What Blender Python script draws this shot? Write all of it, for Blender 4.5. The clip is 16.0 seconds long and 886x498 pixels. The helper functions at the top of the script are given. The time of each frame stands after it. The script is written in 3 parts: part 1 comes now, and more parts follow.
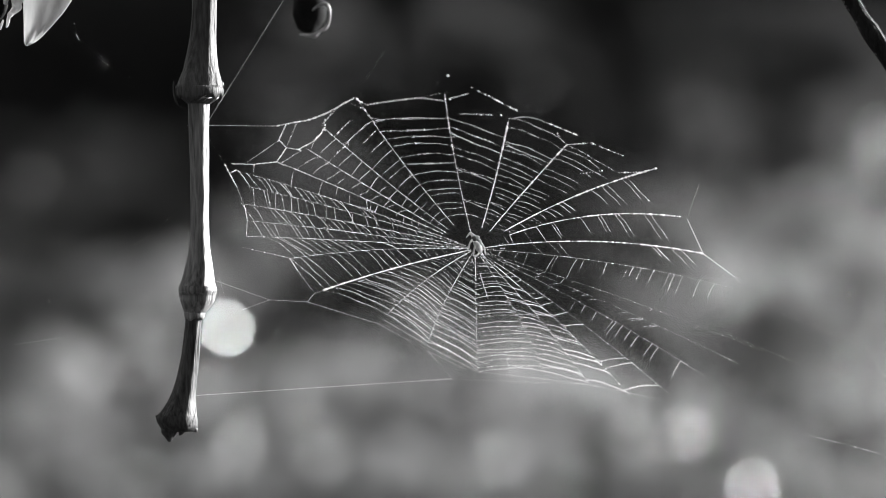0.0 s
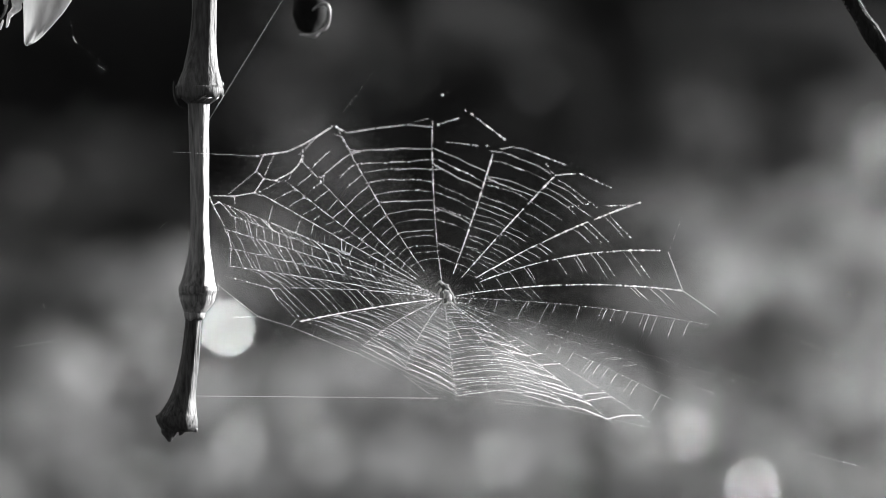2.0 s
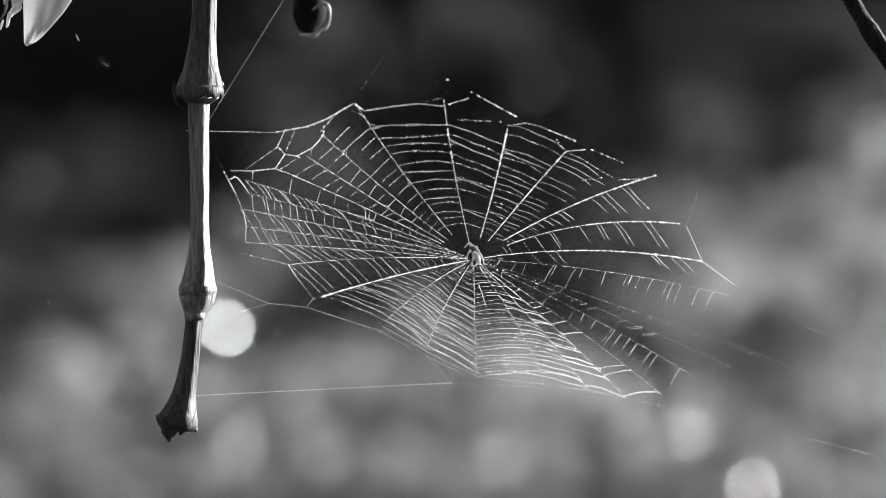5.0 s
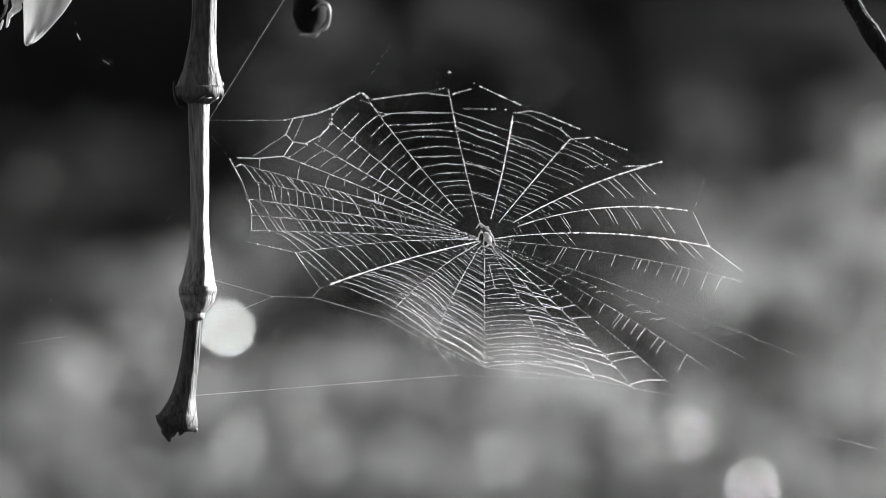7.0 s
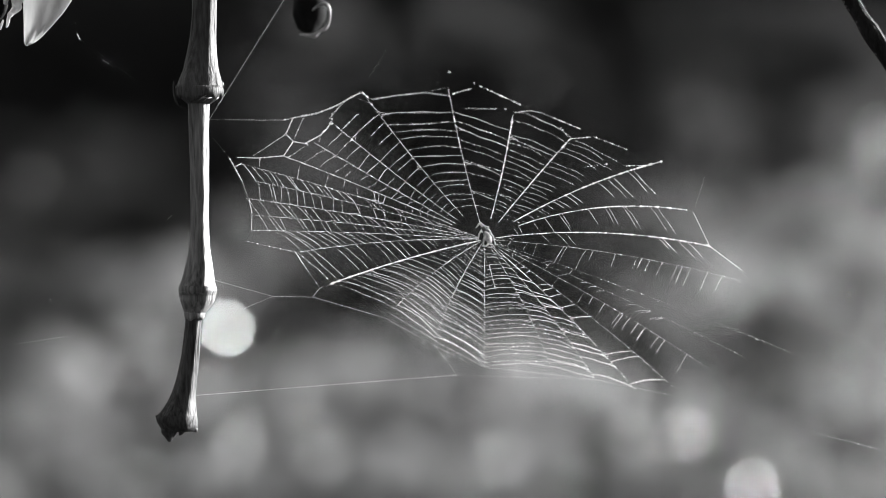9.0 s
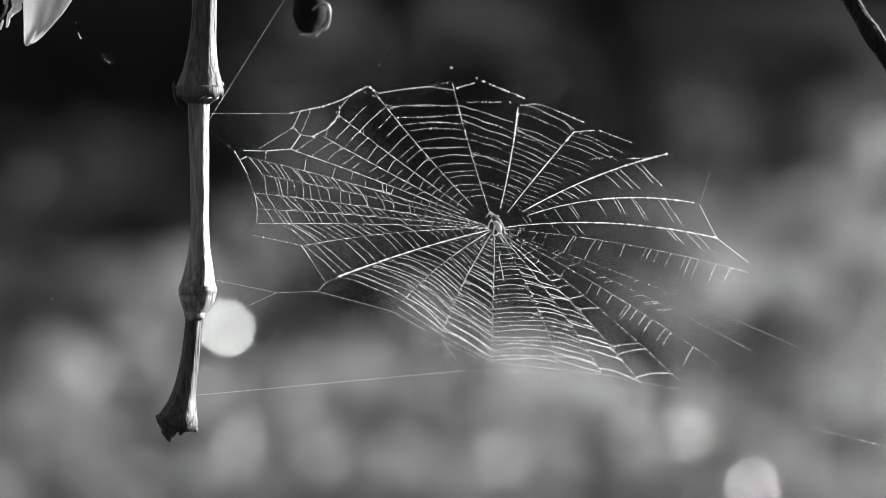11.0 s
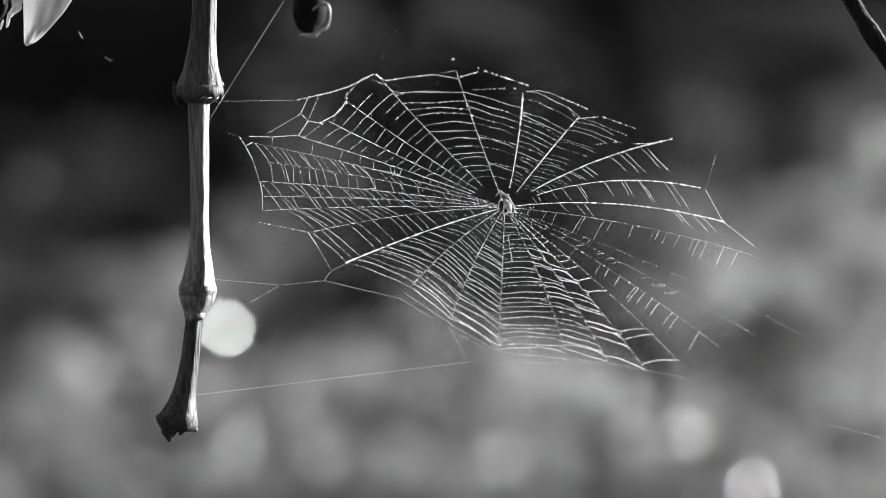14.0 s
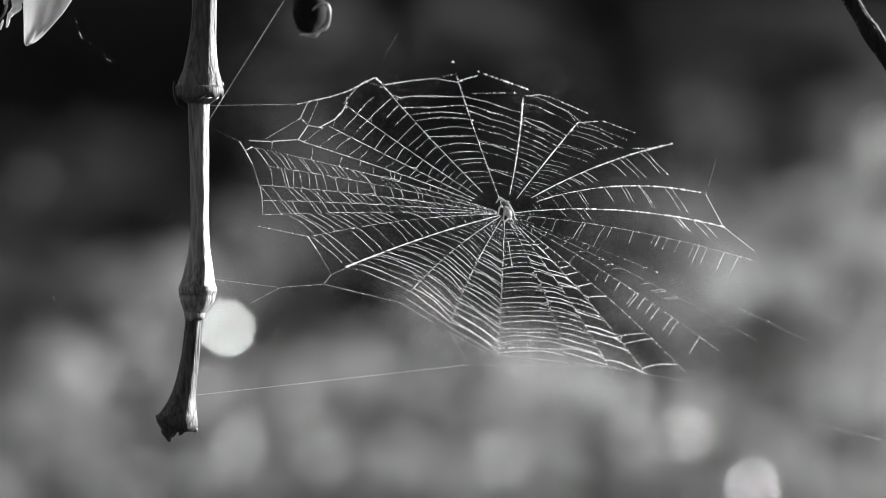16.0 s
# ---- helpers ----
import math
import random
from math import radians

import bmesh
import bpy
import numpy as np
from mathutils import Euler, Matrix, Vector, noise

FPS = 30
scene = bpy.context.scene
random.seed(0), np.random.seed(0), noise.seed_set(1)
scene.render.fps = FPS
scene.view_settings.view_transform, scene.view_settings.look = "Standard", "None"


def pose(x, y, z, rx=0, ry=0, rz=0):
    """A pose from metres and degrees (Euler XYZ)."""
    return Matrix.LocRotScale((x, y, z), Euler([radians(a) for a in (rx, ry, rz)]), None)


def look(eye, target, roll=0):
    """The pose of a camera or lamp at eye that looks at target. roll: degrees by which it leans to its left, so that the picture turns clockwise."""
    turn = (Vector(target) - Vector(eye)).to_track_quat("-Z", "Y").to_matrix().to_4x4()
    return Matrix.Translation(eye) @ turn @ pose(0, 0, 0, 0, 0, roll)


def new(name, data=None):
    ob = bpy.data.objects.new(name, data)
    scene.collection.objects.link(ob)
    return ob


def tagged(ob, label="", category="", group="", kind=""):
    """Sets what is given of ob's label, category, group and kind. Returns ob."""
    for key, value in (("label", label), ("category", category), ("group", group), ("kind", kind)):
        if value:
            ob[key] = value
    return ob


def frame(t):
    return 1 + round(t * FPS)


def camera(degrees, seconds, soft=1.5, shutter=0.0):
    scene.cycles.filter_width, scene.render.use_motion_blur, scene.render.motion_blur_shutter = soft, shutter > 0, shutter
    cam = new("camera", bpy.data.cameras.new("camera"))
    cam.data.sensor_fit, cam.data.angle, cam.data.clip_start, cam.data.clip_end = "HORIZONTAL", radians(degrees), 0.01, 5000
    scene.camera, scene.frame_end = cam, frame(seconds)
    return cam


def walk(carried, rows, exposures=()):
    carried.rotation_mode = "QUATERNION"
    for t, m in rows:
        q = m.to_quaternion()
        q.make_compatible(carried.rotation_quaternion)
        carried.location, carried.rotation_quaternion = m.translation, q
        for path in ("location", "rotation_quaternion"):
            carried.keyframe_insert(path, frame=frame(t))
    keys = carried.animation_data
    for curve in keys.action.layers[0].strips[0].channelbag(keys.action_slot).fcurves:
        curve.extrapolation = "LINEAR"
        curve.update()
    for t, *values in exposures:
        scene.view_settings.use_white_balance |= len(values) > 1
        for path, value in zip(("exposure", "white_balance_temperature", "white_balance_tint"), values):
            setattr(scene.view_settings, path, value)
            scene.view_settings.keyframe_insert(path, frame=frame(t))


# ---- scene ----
# ---- camera ----
# Plan units: positions in the camera's view, 1568 x 882 across it, counted right and down
# from its upper corner; at the subject plane (y = 0) one is U metres, an eighth of a millimetre.
U = 0.2 / 1568
FIELD = 12.0
F = 0.1 / math.tan(radians(FIELD / 2))     # camera to subject plane
H = 0.60                                   # height of the lens over the ground
cam = camera(FIELD, 16.0, 0.75)
cam.data.dof.use_dof = True
cam.data.dof.focus_distance = F
cam.data.dof.aperture_fstop = 10.8
EYE = look((0, -F, H), (0, 0, H))
walk(cam, [(0.0, EYE), (16.0, EYE)])


def at(x, y, depth=0.0):
    """The place the camera sees at plan x, y, moved along the line of sight to that depth behind the subject plane."""
    s = 1 + depth / F
    return Vector(((x - 784) * U * s, depth, H - (y - 441) * U * s))


# ---- light ----
SUN_EL, SUN_AZ = 13.0, 26.0                # low sun from the side, a little behind the subject
to_sun = Vector((math.cos(radians(SUN_EL)) * math.cos(radians(SUN_AZ)),
                 math.cos(radians(SUN_EL)) * math.sin(radians(SUN_AZ)), math.sin(radians(SUN_EL))))
sun = new("sun", bpy.data.lights.new("sun", "SUN"))
sun.data.energy, sun.data.angle = 5.0, radians(0.5)
sun.matrix_world = look(to_sun * 20, (0, 0, 0))

world = bpy.data.worlds.new("world")
scene.world = world
world.use_nodes = True
wn = world.node_tree
sky = wn.nodes.new("ShaderNodeTexSky")
sky.sky_type, sky.sun_disc = "NISHITA", False
sky.sun_elevation, sky.sun_rotation = radians(SUN_EL), radians(90 - SUN_AZ)
grey = wn.nodes.new("ShaderNodeRGBToBW")
wn.links.new(sky.outputs[0], grey.inputs[0])
wn.links.new(grey.outputs[0], wn.nodes["Background"].inputs[0])
wn.nodes["Background"].inputs[1].default_value = 0.05
scene.view_settings.exposure = 2.27


# ---- materials ----
def material(name, tone, spread=0.3, scale=300.0, stretch=(1, 1, 1), rough=0.6, bump=0.3, fine=6.0, clear=0.0, spec=0.4, island=False):
    """A monochrome surface: two scales of variation of tone, relief, gloss; clear: share of light that passes through."""
    m = bpy.data.materials.new(name)
    m.use_nodes = True
    n, link = m.node_tree.nodes, m.node_tree.links.new
    b = n["Principled BSDF"]
    co = n.new("ShaderNodeTexCoord")
    mp = n.new("ShaderNodeMapping")
    mp.inputs["Scale"].default_value = stretch
    link(co.outputs["Object"], mp.inputs[0])
    big, small = n.new("ShaderNodeTexNoise"), n.new("ShaderNodeTexNoise")
    for tex, s in ((big, scale), (small, scale * fine)):
        tex.inputs["Scale"].default_value, tex.inputs["Detail"].default_value = s, 4
        link(mp.outputs[0], tex.inputs["Vector"])
    mix = n.new("ShaderNodeMath")
    mix.operation = "ADD"
    link(big.outputs[0], mix.inputs[0]), link(small.outputs[0], mix.inputs[1])
    ramp = n.new("ShaderNodeMapRange")
    ramp.inputs["From Min"].default_value, ramp.inputs["From Max"].default_value = 0.7, 1.3
    ramp.inputs["To Min"].default_value, ramp.inputs["To Max"].default_value = tone * (1 - spread), min(0.95, tone * (1 + spread))
    link(mix.outputs[0], ramp.inputs[0])
    value = ramp.outputs[0]
    if island:
        geo, vary = n.new("ShaderNodeNewGeometry"), n.new("ShaderNodeMapRange")
        vary.inputs["To Min"].default_value, vary.inputs["To Max"].default_value = 0.55, 1.2
        link(geo.outputs["Random Per Island"], vary.inputs[0])
        times = n.new("ShaderNodeMath")
        times.operation = "MULTIPLY"
        link(value, times.inputs[0]), link(vary.outputs[0], times.inputs[1])
        value = times.outputs[0]
    link(value, b.inputs["Base Color"])
    b.inputs["Roughness"].default_value, b.inputs["Specular IOR Level"].default_value = rough, spec
    if bump:
        bp = n.new("ShaderNodeBump")
        bp.inputs["Strength"].default_value, bp.inputs["Distance"].default_value = bump, 0.25 / (scale * fine)
        link(mix.outputs[0], bp.inputs["Height"])
        link(bp.outputs[0], b.inputs["Normal"])
    if clear:
        tr, ms = n.new("ShaderNodeBsdfTranslucent"), n.new("ShaderNodeMixShader")
        link(value, tr.inputs[0])
        ms.inputs[0].default_value = clear
        link(b.outputs[0], ms.inputs[1]), link(tr.outputs[0], ms.inputs[2])
        link(ms.outputs[0], n["Material Output"].inputs[0])
    return m


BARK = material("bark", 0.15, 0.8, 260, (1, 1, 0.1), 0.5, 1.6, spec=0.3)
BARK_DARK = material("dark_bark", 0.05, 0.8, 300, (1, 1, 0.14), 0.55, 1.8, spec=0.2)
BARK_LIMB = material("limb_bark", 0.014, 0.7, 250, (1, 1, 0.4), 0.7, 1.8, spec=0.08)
BARK_OLD = material("old_bark", 0.045, 0.5, 300, (1, 1, 0.3), 0.6, 0.6)
SILK = material("silk", 0.92, 0.03, 900, rough=0.3, bump=0, clear=0.62, spec=0.7)
PETAL = material("petal", 0.55, 0.15, 120, (1, 1, 0.2), 0.45, 0.3, clear=0.5)
NODE = material("node_bark", 0.036, 0.8, 350, (1, 1, 0.3), 0.6, 1.8, spec=0.2)
HUSK = material("husk", 0.008, 0.5, 400, rough=0.9, bump=0.8, spec=0.1)
HUSK_RIM = material("husk_rim", 0.28, 0.6, 500, rough=0.5, bump=0.4)
SPIDER_PALE = material("pale_cuticle", 0.45, 0.4, 1500, rough=0.55, bump=0.5, clear=0.35)
SPIDER_DARK = material("dark_cuticle", 0.12, 0.4, 1500, rough=0.35, bump=0.3)
# leaf tones run from sunlit to shaded: background light is put into colour
LEAF_SUNLIT = material("sunlit_leaf", 0.65, 0.1, 60, rough=0.5, bump=0.1, clear=0.3, island=True)
LEAF_GLINT = material("glint_leaf", 0.5, 0.1, 60, rough=0.25, bump=0, spec=0.5)
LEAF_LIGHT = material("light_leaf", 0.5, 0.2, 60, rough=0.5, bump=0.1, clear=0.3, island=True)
LEAF_SHADED = material("shaded_leaf", 0.028, 0.3, 60, rough=0.6, bump=0.1, clear=0.2, island=True)
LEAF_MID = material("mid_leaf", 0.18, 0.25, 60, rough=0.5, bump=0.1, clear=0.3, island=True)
LEAF_THIN_SHADE = material("thin_shade_leaf", 0.09, 0.3, 60, rough=0.6, bump=0.1, clear=0.2, island=True)
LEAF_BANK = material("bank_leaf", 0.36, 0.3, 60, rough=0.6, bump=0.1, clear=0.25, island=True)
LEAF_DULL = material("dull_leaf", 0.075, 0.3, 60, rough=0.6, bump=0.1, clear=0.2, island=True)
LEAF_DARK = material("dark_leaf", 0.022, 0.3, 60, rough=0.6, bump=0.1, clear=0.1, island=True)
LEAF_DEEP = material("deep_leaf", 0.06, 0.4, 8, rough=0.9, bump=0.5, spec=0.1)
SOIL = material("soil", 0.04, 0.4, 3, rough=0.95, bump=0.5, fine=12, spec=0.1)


# ---- making parts ----
def part(name, bm, mat, parent=None, label="", smooth=True):
    me = bpy.data.meshes.new(name)
    bmesh.ops.recalc_face_normals(bm, faces=bm.faces)
    bm.to_mesh(me)
    bm.free()
    me.materials.append(mat)
    if smooth:
        me.polygons.foreach_set("use_smooth", [True] * len(me.polygons))
    ob = new(name, me)
    ob.parent = parent
    return tagged(ob, label)


def thing(name, place, label, category, group="", kind=""):
    ob = new(name)
    ob.location, ob.empty_display_size = place, 0.005
    return tagged(ob, label, category, group, kind)


def tube(bm, points, radii, sides=6, cap=True):
    """A round rod through points (Vectors) with a radius at each."""
    rings = []
    for i, p in enumerate(points):
        d = (points[min(i + 1, len(points) - 1)] - points[max(i - 1, 0)]).normalized()
        a = d.orthogonal().normalized() if not rings else (side - d * side.dot(d)).normalized()
        side, b = a, d.cross(a)
        rings.append([bm.verts.new(p + (a * math.cos(q) + b * math.sin(q)) * radii[i])
                      for q in (2 * math.pi * k / sides for k in range(sides))])
    for r, s in zip(rings, rings[1:]):
        for k in range(sides):
            bm.faces.new((r[k], r[(k + 1) % sides], s[(k + 1) % sides], s[k]))
    if cap:
        bm.faces.new(rings[0][::-1]), bm.faces.new(rings[-1])
    return rings


def curved(bm, pts, radii, sides=8, per=5):
    """A round rod on a smooth curve through pts."""
    fine, thick = [], []
    for k in range(len(pts) - 1):
        p0, p1, p2, p3 = pts[max(k - 1, 0)], pts[k], pts[k + 1], pts[min(k + 2, len(pts) - 1)]
        for t in (j / per for j in range(per + (k == len(pts) - 2))):
            fine.append(0.5 * (2 * p1 + (p2 - p0) * t + (2 * p0 - 5 * p1 + 4 * p2 - p3) * t * t + (3 * p1 - p0 - 3 * p2 + p3) * t ** 3))
            thick.append((radii[k] + (radii[k + 1] - radii[k]) * t) * (1 + 0.25 * noise.noise(p1 * 3000 + Vector((t * 2, 0, 0)))))
    tube(bm, fine, thick, sides)


BEAD = [Vector(v).normalized() for v in ((1, 0, 0), (-1, 0, 0), (0, 1, 0), (0, -1, 0), (0, 0, 1), (0, 0, -1))]


def bead(bm, p, r, way=None, stretch=1.0):
    """A droplet of eight faces, drawn out along a thread."""
    if way is None or stretch == 1.0:
        v = [bm.verts.new(p + q * r) for q in BEAD]
    else:
        v = [bm.verts.new(p + (q + way * (stretch - 1) * q.dot(way)) * r) for q in BEAD]
    for a in (0, 1):
        for b in (2, 3):
            for c in (4, 5):
                bm.faces.new((v[a], v[b], v[c]))


def blob(bm, centre, size, turn=0.0, rough=0.0, steps=(10, 8)):
    """A rounded body: half axes size, turned about y."""
    made = bmesh.ops.create_uvsphere(bm, u_segments=steps[0], v_segments=steps[1], radius=1)
    m = Matrix.Translation(centre) @ Matrix.Rotation(turn, 4, "Y") @ Matrix.Diagonal((*size, 1))
    for v in made["verts"]:
        v.co = m @ (v.co * (1 + rough * noise.noise(v.co * 2.5)))


# ---- ground ----
bm = bmesh.new()
bmesh.ops.create_grid(bm, x_segments=60, y_segments=60, size=1)
for v in bm.verts:
    x, y = v.co.x, v.co.y
    v.co.x, v.co.y = x * 6 * (1 + 60 * x ** 4), y * 6 * (1 + 60 * y ** 4)
    v.co.z = 0.03 * noise.noise(Vector((v.co.x, v.co.y, 0)) * 0.8)
ground = part("ground", bm, SOIL)
tagged(ground, "dark bare garden soil in low sunlight", "ground", kind="structure")


# ---- plants in the distance ----
def leaf(bm, p, length, rng):
    """A folded pointed leaf of four faces."""
    d = Vector((rng.gauss(0, 1), rng.gauss(0, 1), rng.gauss(0, 0.8))).normalized()
    s = d.orthogonal().normalized()
    s = Matrix.Rotation(rng.random() * 6.28, 3, d) @ s
    up = d.cross(s)
    w = length * 0.28
    a, b, c, e, f = (bm.verts.new(p + q) for q in (d * -length / 2, d * length / 2, s * w + up * w * 0.4,
                                                   -s * w + up * w * 0.4, up * w * -0.1))
    for tri in ((a, c, f), (c, b, f), (b, e, f), (e, a, f)):
        bm.faces.new(tri)


def shrub(x, y, rx, ry, depth, mat, count, label, size=0.033, seed=0):
    """A leafy plant whose crown is centred at plan x, y at that depth, with stems down to the soil."""
    rng = random.Random(seed)
    s = 1 + depth / F
    c = at(x, y, depth)
    rx, rz = rx * U * s, ry * U * s
    root = thing("shrub", (c.x, depth, 0), label, "shrub", "garden plants behind the web")
    o = Vector((c.x, depth, 0))
    bm = bmesh.new()
    for i in range(5):
        top = c + Vector((rng.uniform(-0.6, 0.6) * rx, rng.uniform(-0.5, 0.5) * rx, rng.uniform(-0.2, 0.5) * rz))
        foot = Vector((c.x + rng.uniform(-0.02, 0.02), depth + rng.uniform(-0.02, 0.02), -0.02))
        mid = foot.lerp(top, 0.55) + Vector((rng.uniform(-0.02, 0.02), 0, 0))
        tube(bm, [foot - o, mid - o, top - o], [0.0033, 0.0024, 0.0012], 5)
    part("stem", bm, BARK_OLD, root)
    bm = bmesh.new()
    for i in range(count):
        q = Vector((rng.gauss(0, 1), rng.gauss(0, 1), rng.gauss(0, 1))).normalized() * rng.random() ** 0.4
        leaf(bm, c - o + Vector((q.x * rx, q.y * rx, q.z * rz)), size * rng.uniform(0.6, 1.3), rng)
    part("foliage", bm, mat, root, smooth=False)
    return root


# each crown's leaf tone carries the light or shade of its patch
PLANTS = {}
PLANTS["pale"] = (LEAF_SUNLIT, "shrub with leaves made pale as if brightly sunlit, out of focus",
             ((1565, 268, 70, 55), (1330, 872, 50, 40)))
PLANTS["light"] = (LEAF_LIGHT, "leafy plant with leaves lightened as if sunlit, out of focus",
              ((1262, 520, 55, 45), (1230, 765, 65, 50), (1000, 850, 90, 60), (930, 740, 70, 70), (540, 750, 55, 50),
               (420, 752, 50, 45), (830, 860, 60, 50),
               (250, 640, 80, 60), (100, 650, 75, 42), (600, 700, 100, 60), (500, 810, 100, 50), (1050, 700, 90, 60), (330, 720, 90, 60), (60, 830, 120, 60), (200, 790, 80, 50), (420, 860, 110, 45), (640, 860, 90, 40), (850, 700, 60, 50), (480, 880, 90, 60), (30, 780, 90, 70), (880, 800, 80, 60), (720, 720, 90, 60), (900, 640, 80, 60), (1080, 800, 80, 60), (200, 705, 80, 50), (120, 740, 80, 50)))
PLANTS["mid"] = (LEAF_MID, "leafy garden plant with leaves toned between lit and shaded, out of focus",
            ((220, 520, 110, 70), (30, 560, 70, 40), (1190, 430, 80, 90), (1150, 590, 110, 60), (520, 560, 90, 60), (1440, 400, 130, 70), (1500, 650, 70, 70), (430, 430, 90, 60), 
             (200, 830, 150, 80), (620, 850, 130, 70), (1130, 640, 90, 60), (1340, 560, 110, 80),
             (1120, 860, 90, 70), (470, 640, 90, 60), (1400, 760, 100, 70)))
PLANTS["dull"] = (LEAF_DULL, "leafy plant with leaves darkened for half shade, out of focus",
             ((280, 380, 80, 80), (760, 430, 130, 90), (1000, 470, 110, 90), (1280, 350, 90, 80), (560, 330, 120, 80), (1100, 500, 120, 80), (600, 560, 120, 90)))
PLANTS["thin_shade"] = (LEAF_THIN_SHADE, "leafy plant with leaves darkened for thin shade, out of focus", ((60, 510, 150, 80), (30, 400, 180, 110), (210, 430, 120, 90), (600, 520, 150, 90), (560, 450, 150, 80), (1120, 400, 120, 80), (1060, 560, 120, 90)))
PLANTS["shaded"] = (LEAF_SHADED, "leafy plant with leaves darkened for deep shade before the hedge, out of focus",
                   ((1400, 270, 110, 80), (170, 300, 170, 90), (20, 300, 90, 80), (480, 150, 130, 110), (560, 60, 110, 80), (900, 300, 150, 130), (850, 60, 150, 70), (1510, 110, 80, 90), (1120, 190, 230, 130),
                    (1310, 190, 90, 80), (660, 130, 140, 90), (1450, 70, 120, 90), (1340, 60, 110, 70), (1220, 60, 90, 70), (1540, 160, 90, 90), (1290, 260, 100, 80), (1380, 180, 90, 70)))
# sparse dark crowns added to tone down overbright parts of the background
PLANTS["dimming"] = (LEAF_DULL, "thin low plant added to darken the slope, out of focus",
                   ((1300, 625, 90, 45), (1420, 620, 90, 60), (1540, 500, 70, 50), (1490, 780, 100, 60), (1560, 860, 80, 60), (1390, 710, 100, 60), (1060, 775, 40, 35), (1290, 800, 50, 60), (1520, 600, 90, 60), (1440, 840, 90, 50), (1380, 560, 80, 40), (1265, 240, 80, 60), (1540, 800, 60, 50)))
DENSE = {"dimming": 70, "thin_shade": 260, "shaded": 260, "pale": 16, "light": 90, "mid": 220, "dull": 260}
DEPTH = {"dimming": 4.6, "thin_shade": 5.9, "shaded": 6.2, "pale": 5.3, "light": 5.0, "mid": 5.4, "dull": 6.05}
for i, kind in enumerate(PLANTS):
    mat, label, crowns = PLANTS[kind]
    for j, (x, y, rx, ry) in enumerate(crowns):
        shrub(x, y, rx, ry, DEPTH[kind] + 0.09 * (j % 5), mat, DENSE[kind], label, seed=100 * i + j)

# sprigs: made-up leaves on thin stalks, turned to flash the sun at the camera as blurred discs; plan x, y, how much
# light the leaf sends
SPRIGS = ((400, 580, 62), (255, 580, 3.4), (300, 632, 4.5), (365, 632, 9), (465, 622, 3.4), (430, 755, 9), (546, 750, 10.1), (620, 775, 3.4), (720, 800, 4.5), (705, 612, 3.8), (655, 642, 2), (800, 580, 7.9), (770, 600, 3.4),
          (920, 740, 10.1), (885, 792, 10.1), (950, 705, 6.8), (1042, 690, 10.1), (1215, 765, 13.5), (1130, 775, 6.8), (1010, 862, 9), (830, 872, 10.1), (1332, 862, 33), (1460, 872, 6))
SPRIGS += ((1262, 517, 7.5), (1330, 525, 5.6), (1400, 485, 5.6), (1455, 430, 5.6), (1500, 640, 7.9), (1482, 702, 4.5), (1330, 690, 3.4), (1390, 790, 3.4), (1548, 282, 6.8), (1505, 330, 4.5), (1566, 240, 4.5),
           (1265, 345, 3), (1310, 190, 2.2), (1180, 170, 1.5), (450, 412, 3.4), (425, 395, 3), (60, 720, 5.1), (28, 690, 4.1), (95, 862, 6), (180, 700, 3), (230, 815, 4.1), (1160, 480, 3), (330, 800, 3.4))


def sprig(x, y, r, depth, rng):
    s = 1 + depth / F
    c = at(x, y, depth)
    o = Vector((c.x, depth, 0))
    r = 0.82 * math.sqrt(r)
    root = thing("sprig", o, "single made-up glossy leaf on a thin stalk, turned to glint at the camera, out of focus", "plant", "sunlit sprigs behind the web")
    # the blade faces midway between sun and camera
    n = (to_sun + (Vector((0, -F, H)) - c).normalized() + Vector((rng.gauss(0, 0.012), 0, rng.gauss(0, 0.012)))).normalized()
    a = n.orthogonal().normalized()
    b = n.cross(a)
    bm = bmesh.new()
    hub_v = bm.verts.new(c - o)
    rim = [bm.verts.new(c - o + (a * math.cos(q) * (1.15 if k % 2 else 1) + b * math.sin(q)) * r * U * s * rng.uniform(1.0, 1.2) + n * r * U * s * 0.012)
           for k, q in enumerate(2 * math.pi * k / 10 for k in range(10))]
    for k in range(10):
        bm.faces.new((hub_v, rim[k], rim[(k + 1) % 10]))
    part("blade", bm, LEAF_GLINT, root, smooth=False)
    bm = bmesh.new()
    tube(bm, [Vector((0, 0, -0.02)), (c - o) * 0.5 + Vector((0.01, 0.01, 0)), c - o], [0.0018, 0.0014, 0.0008], 5)
    part("stalk", bm, LEAF_DULL, root)


rng = random.Random(8)
for x, y, r in SPRIGS:
    sprig(x, y, r, 4.3 + rng.uniform(-0.2, 0.2), rng)

# leafy slope that rises gently towards the hedge, lower in the middle
rng = random.Random(9)
bm = bmesh.new()
for i in range(15000):
    x, y = rng.uniform(-2.2, 2.6), rng.uniform(4.5, 7.6)
    top = 0.64 + 0.1 * x - 0.185 * math.exp(-((x - 0.085) / 0.215) ** 2) + 0.07 * noise.noise(Vector((x * 2.8, 0, 7)))
    z = 0.26 + 0.125 * (y - 4.6) + 0.035 * noise.noise(Vector((x * 3, y * 3, 2))) + rng.uniform(-0.02, 0.04)
    leaf(bm, Vector((x, y, min(z, top - rng.uniform(0, 0.05)))), 0.057 * rng.uniform(0.6, 1.3), rng)
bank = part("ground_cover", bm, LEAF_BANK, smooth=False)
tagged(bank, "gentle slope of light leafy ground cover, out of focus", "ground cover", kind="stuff")

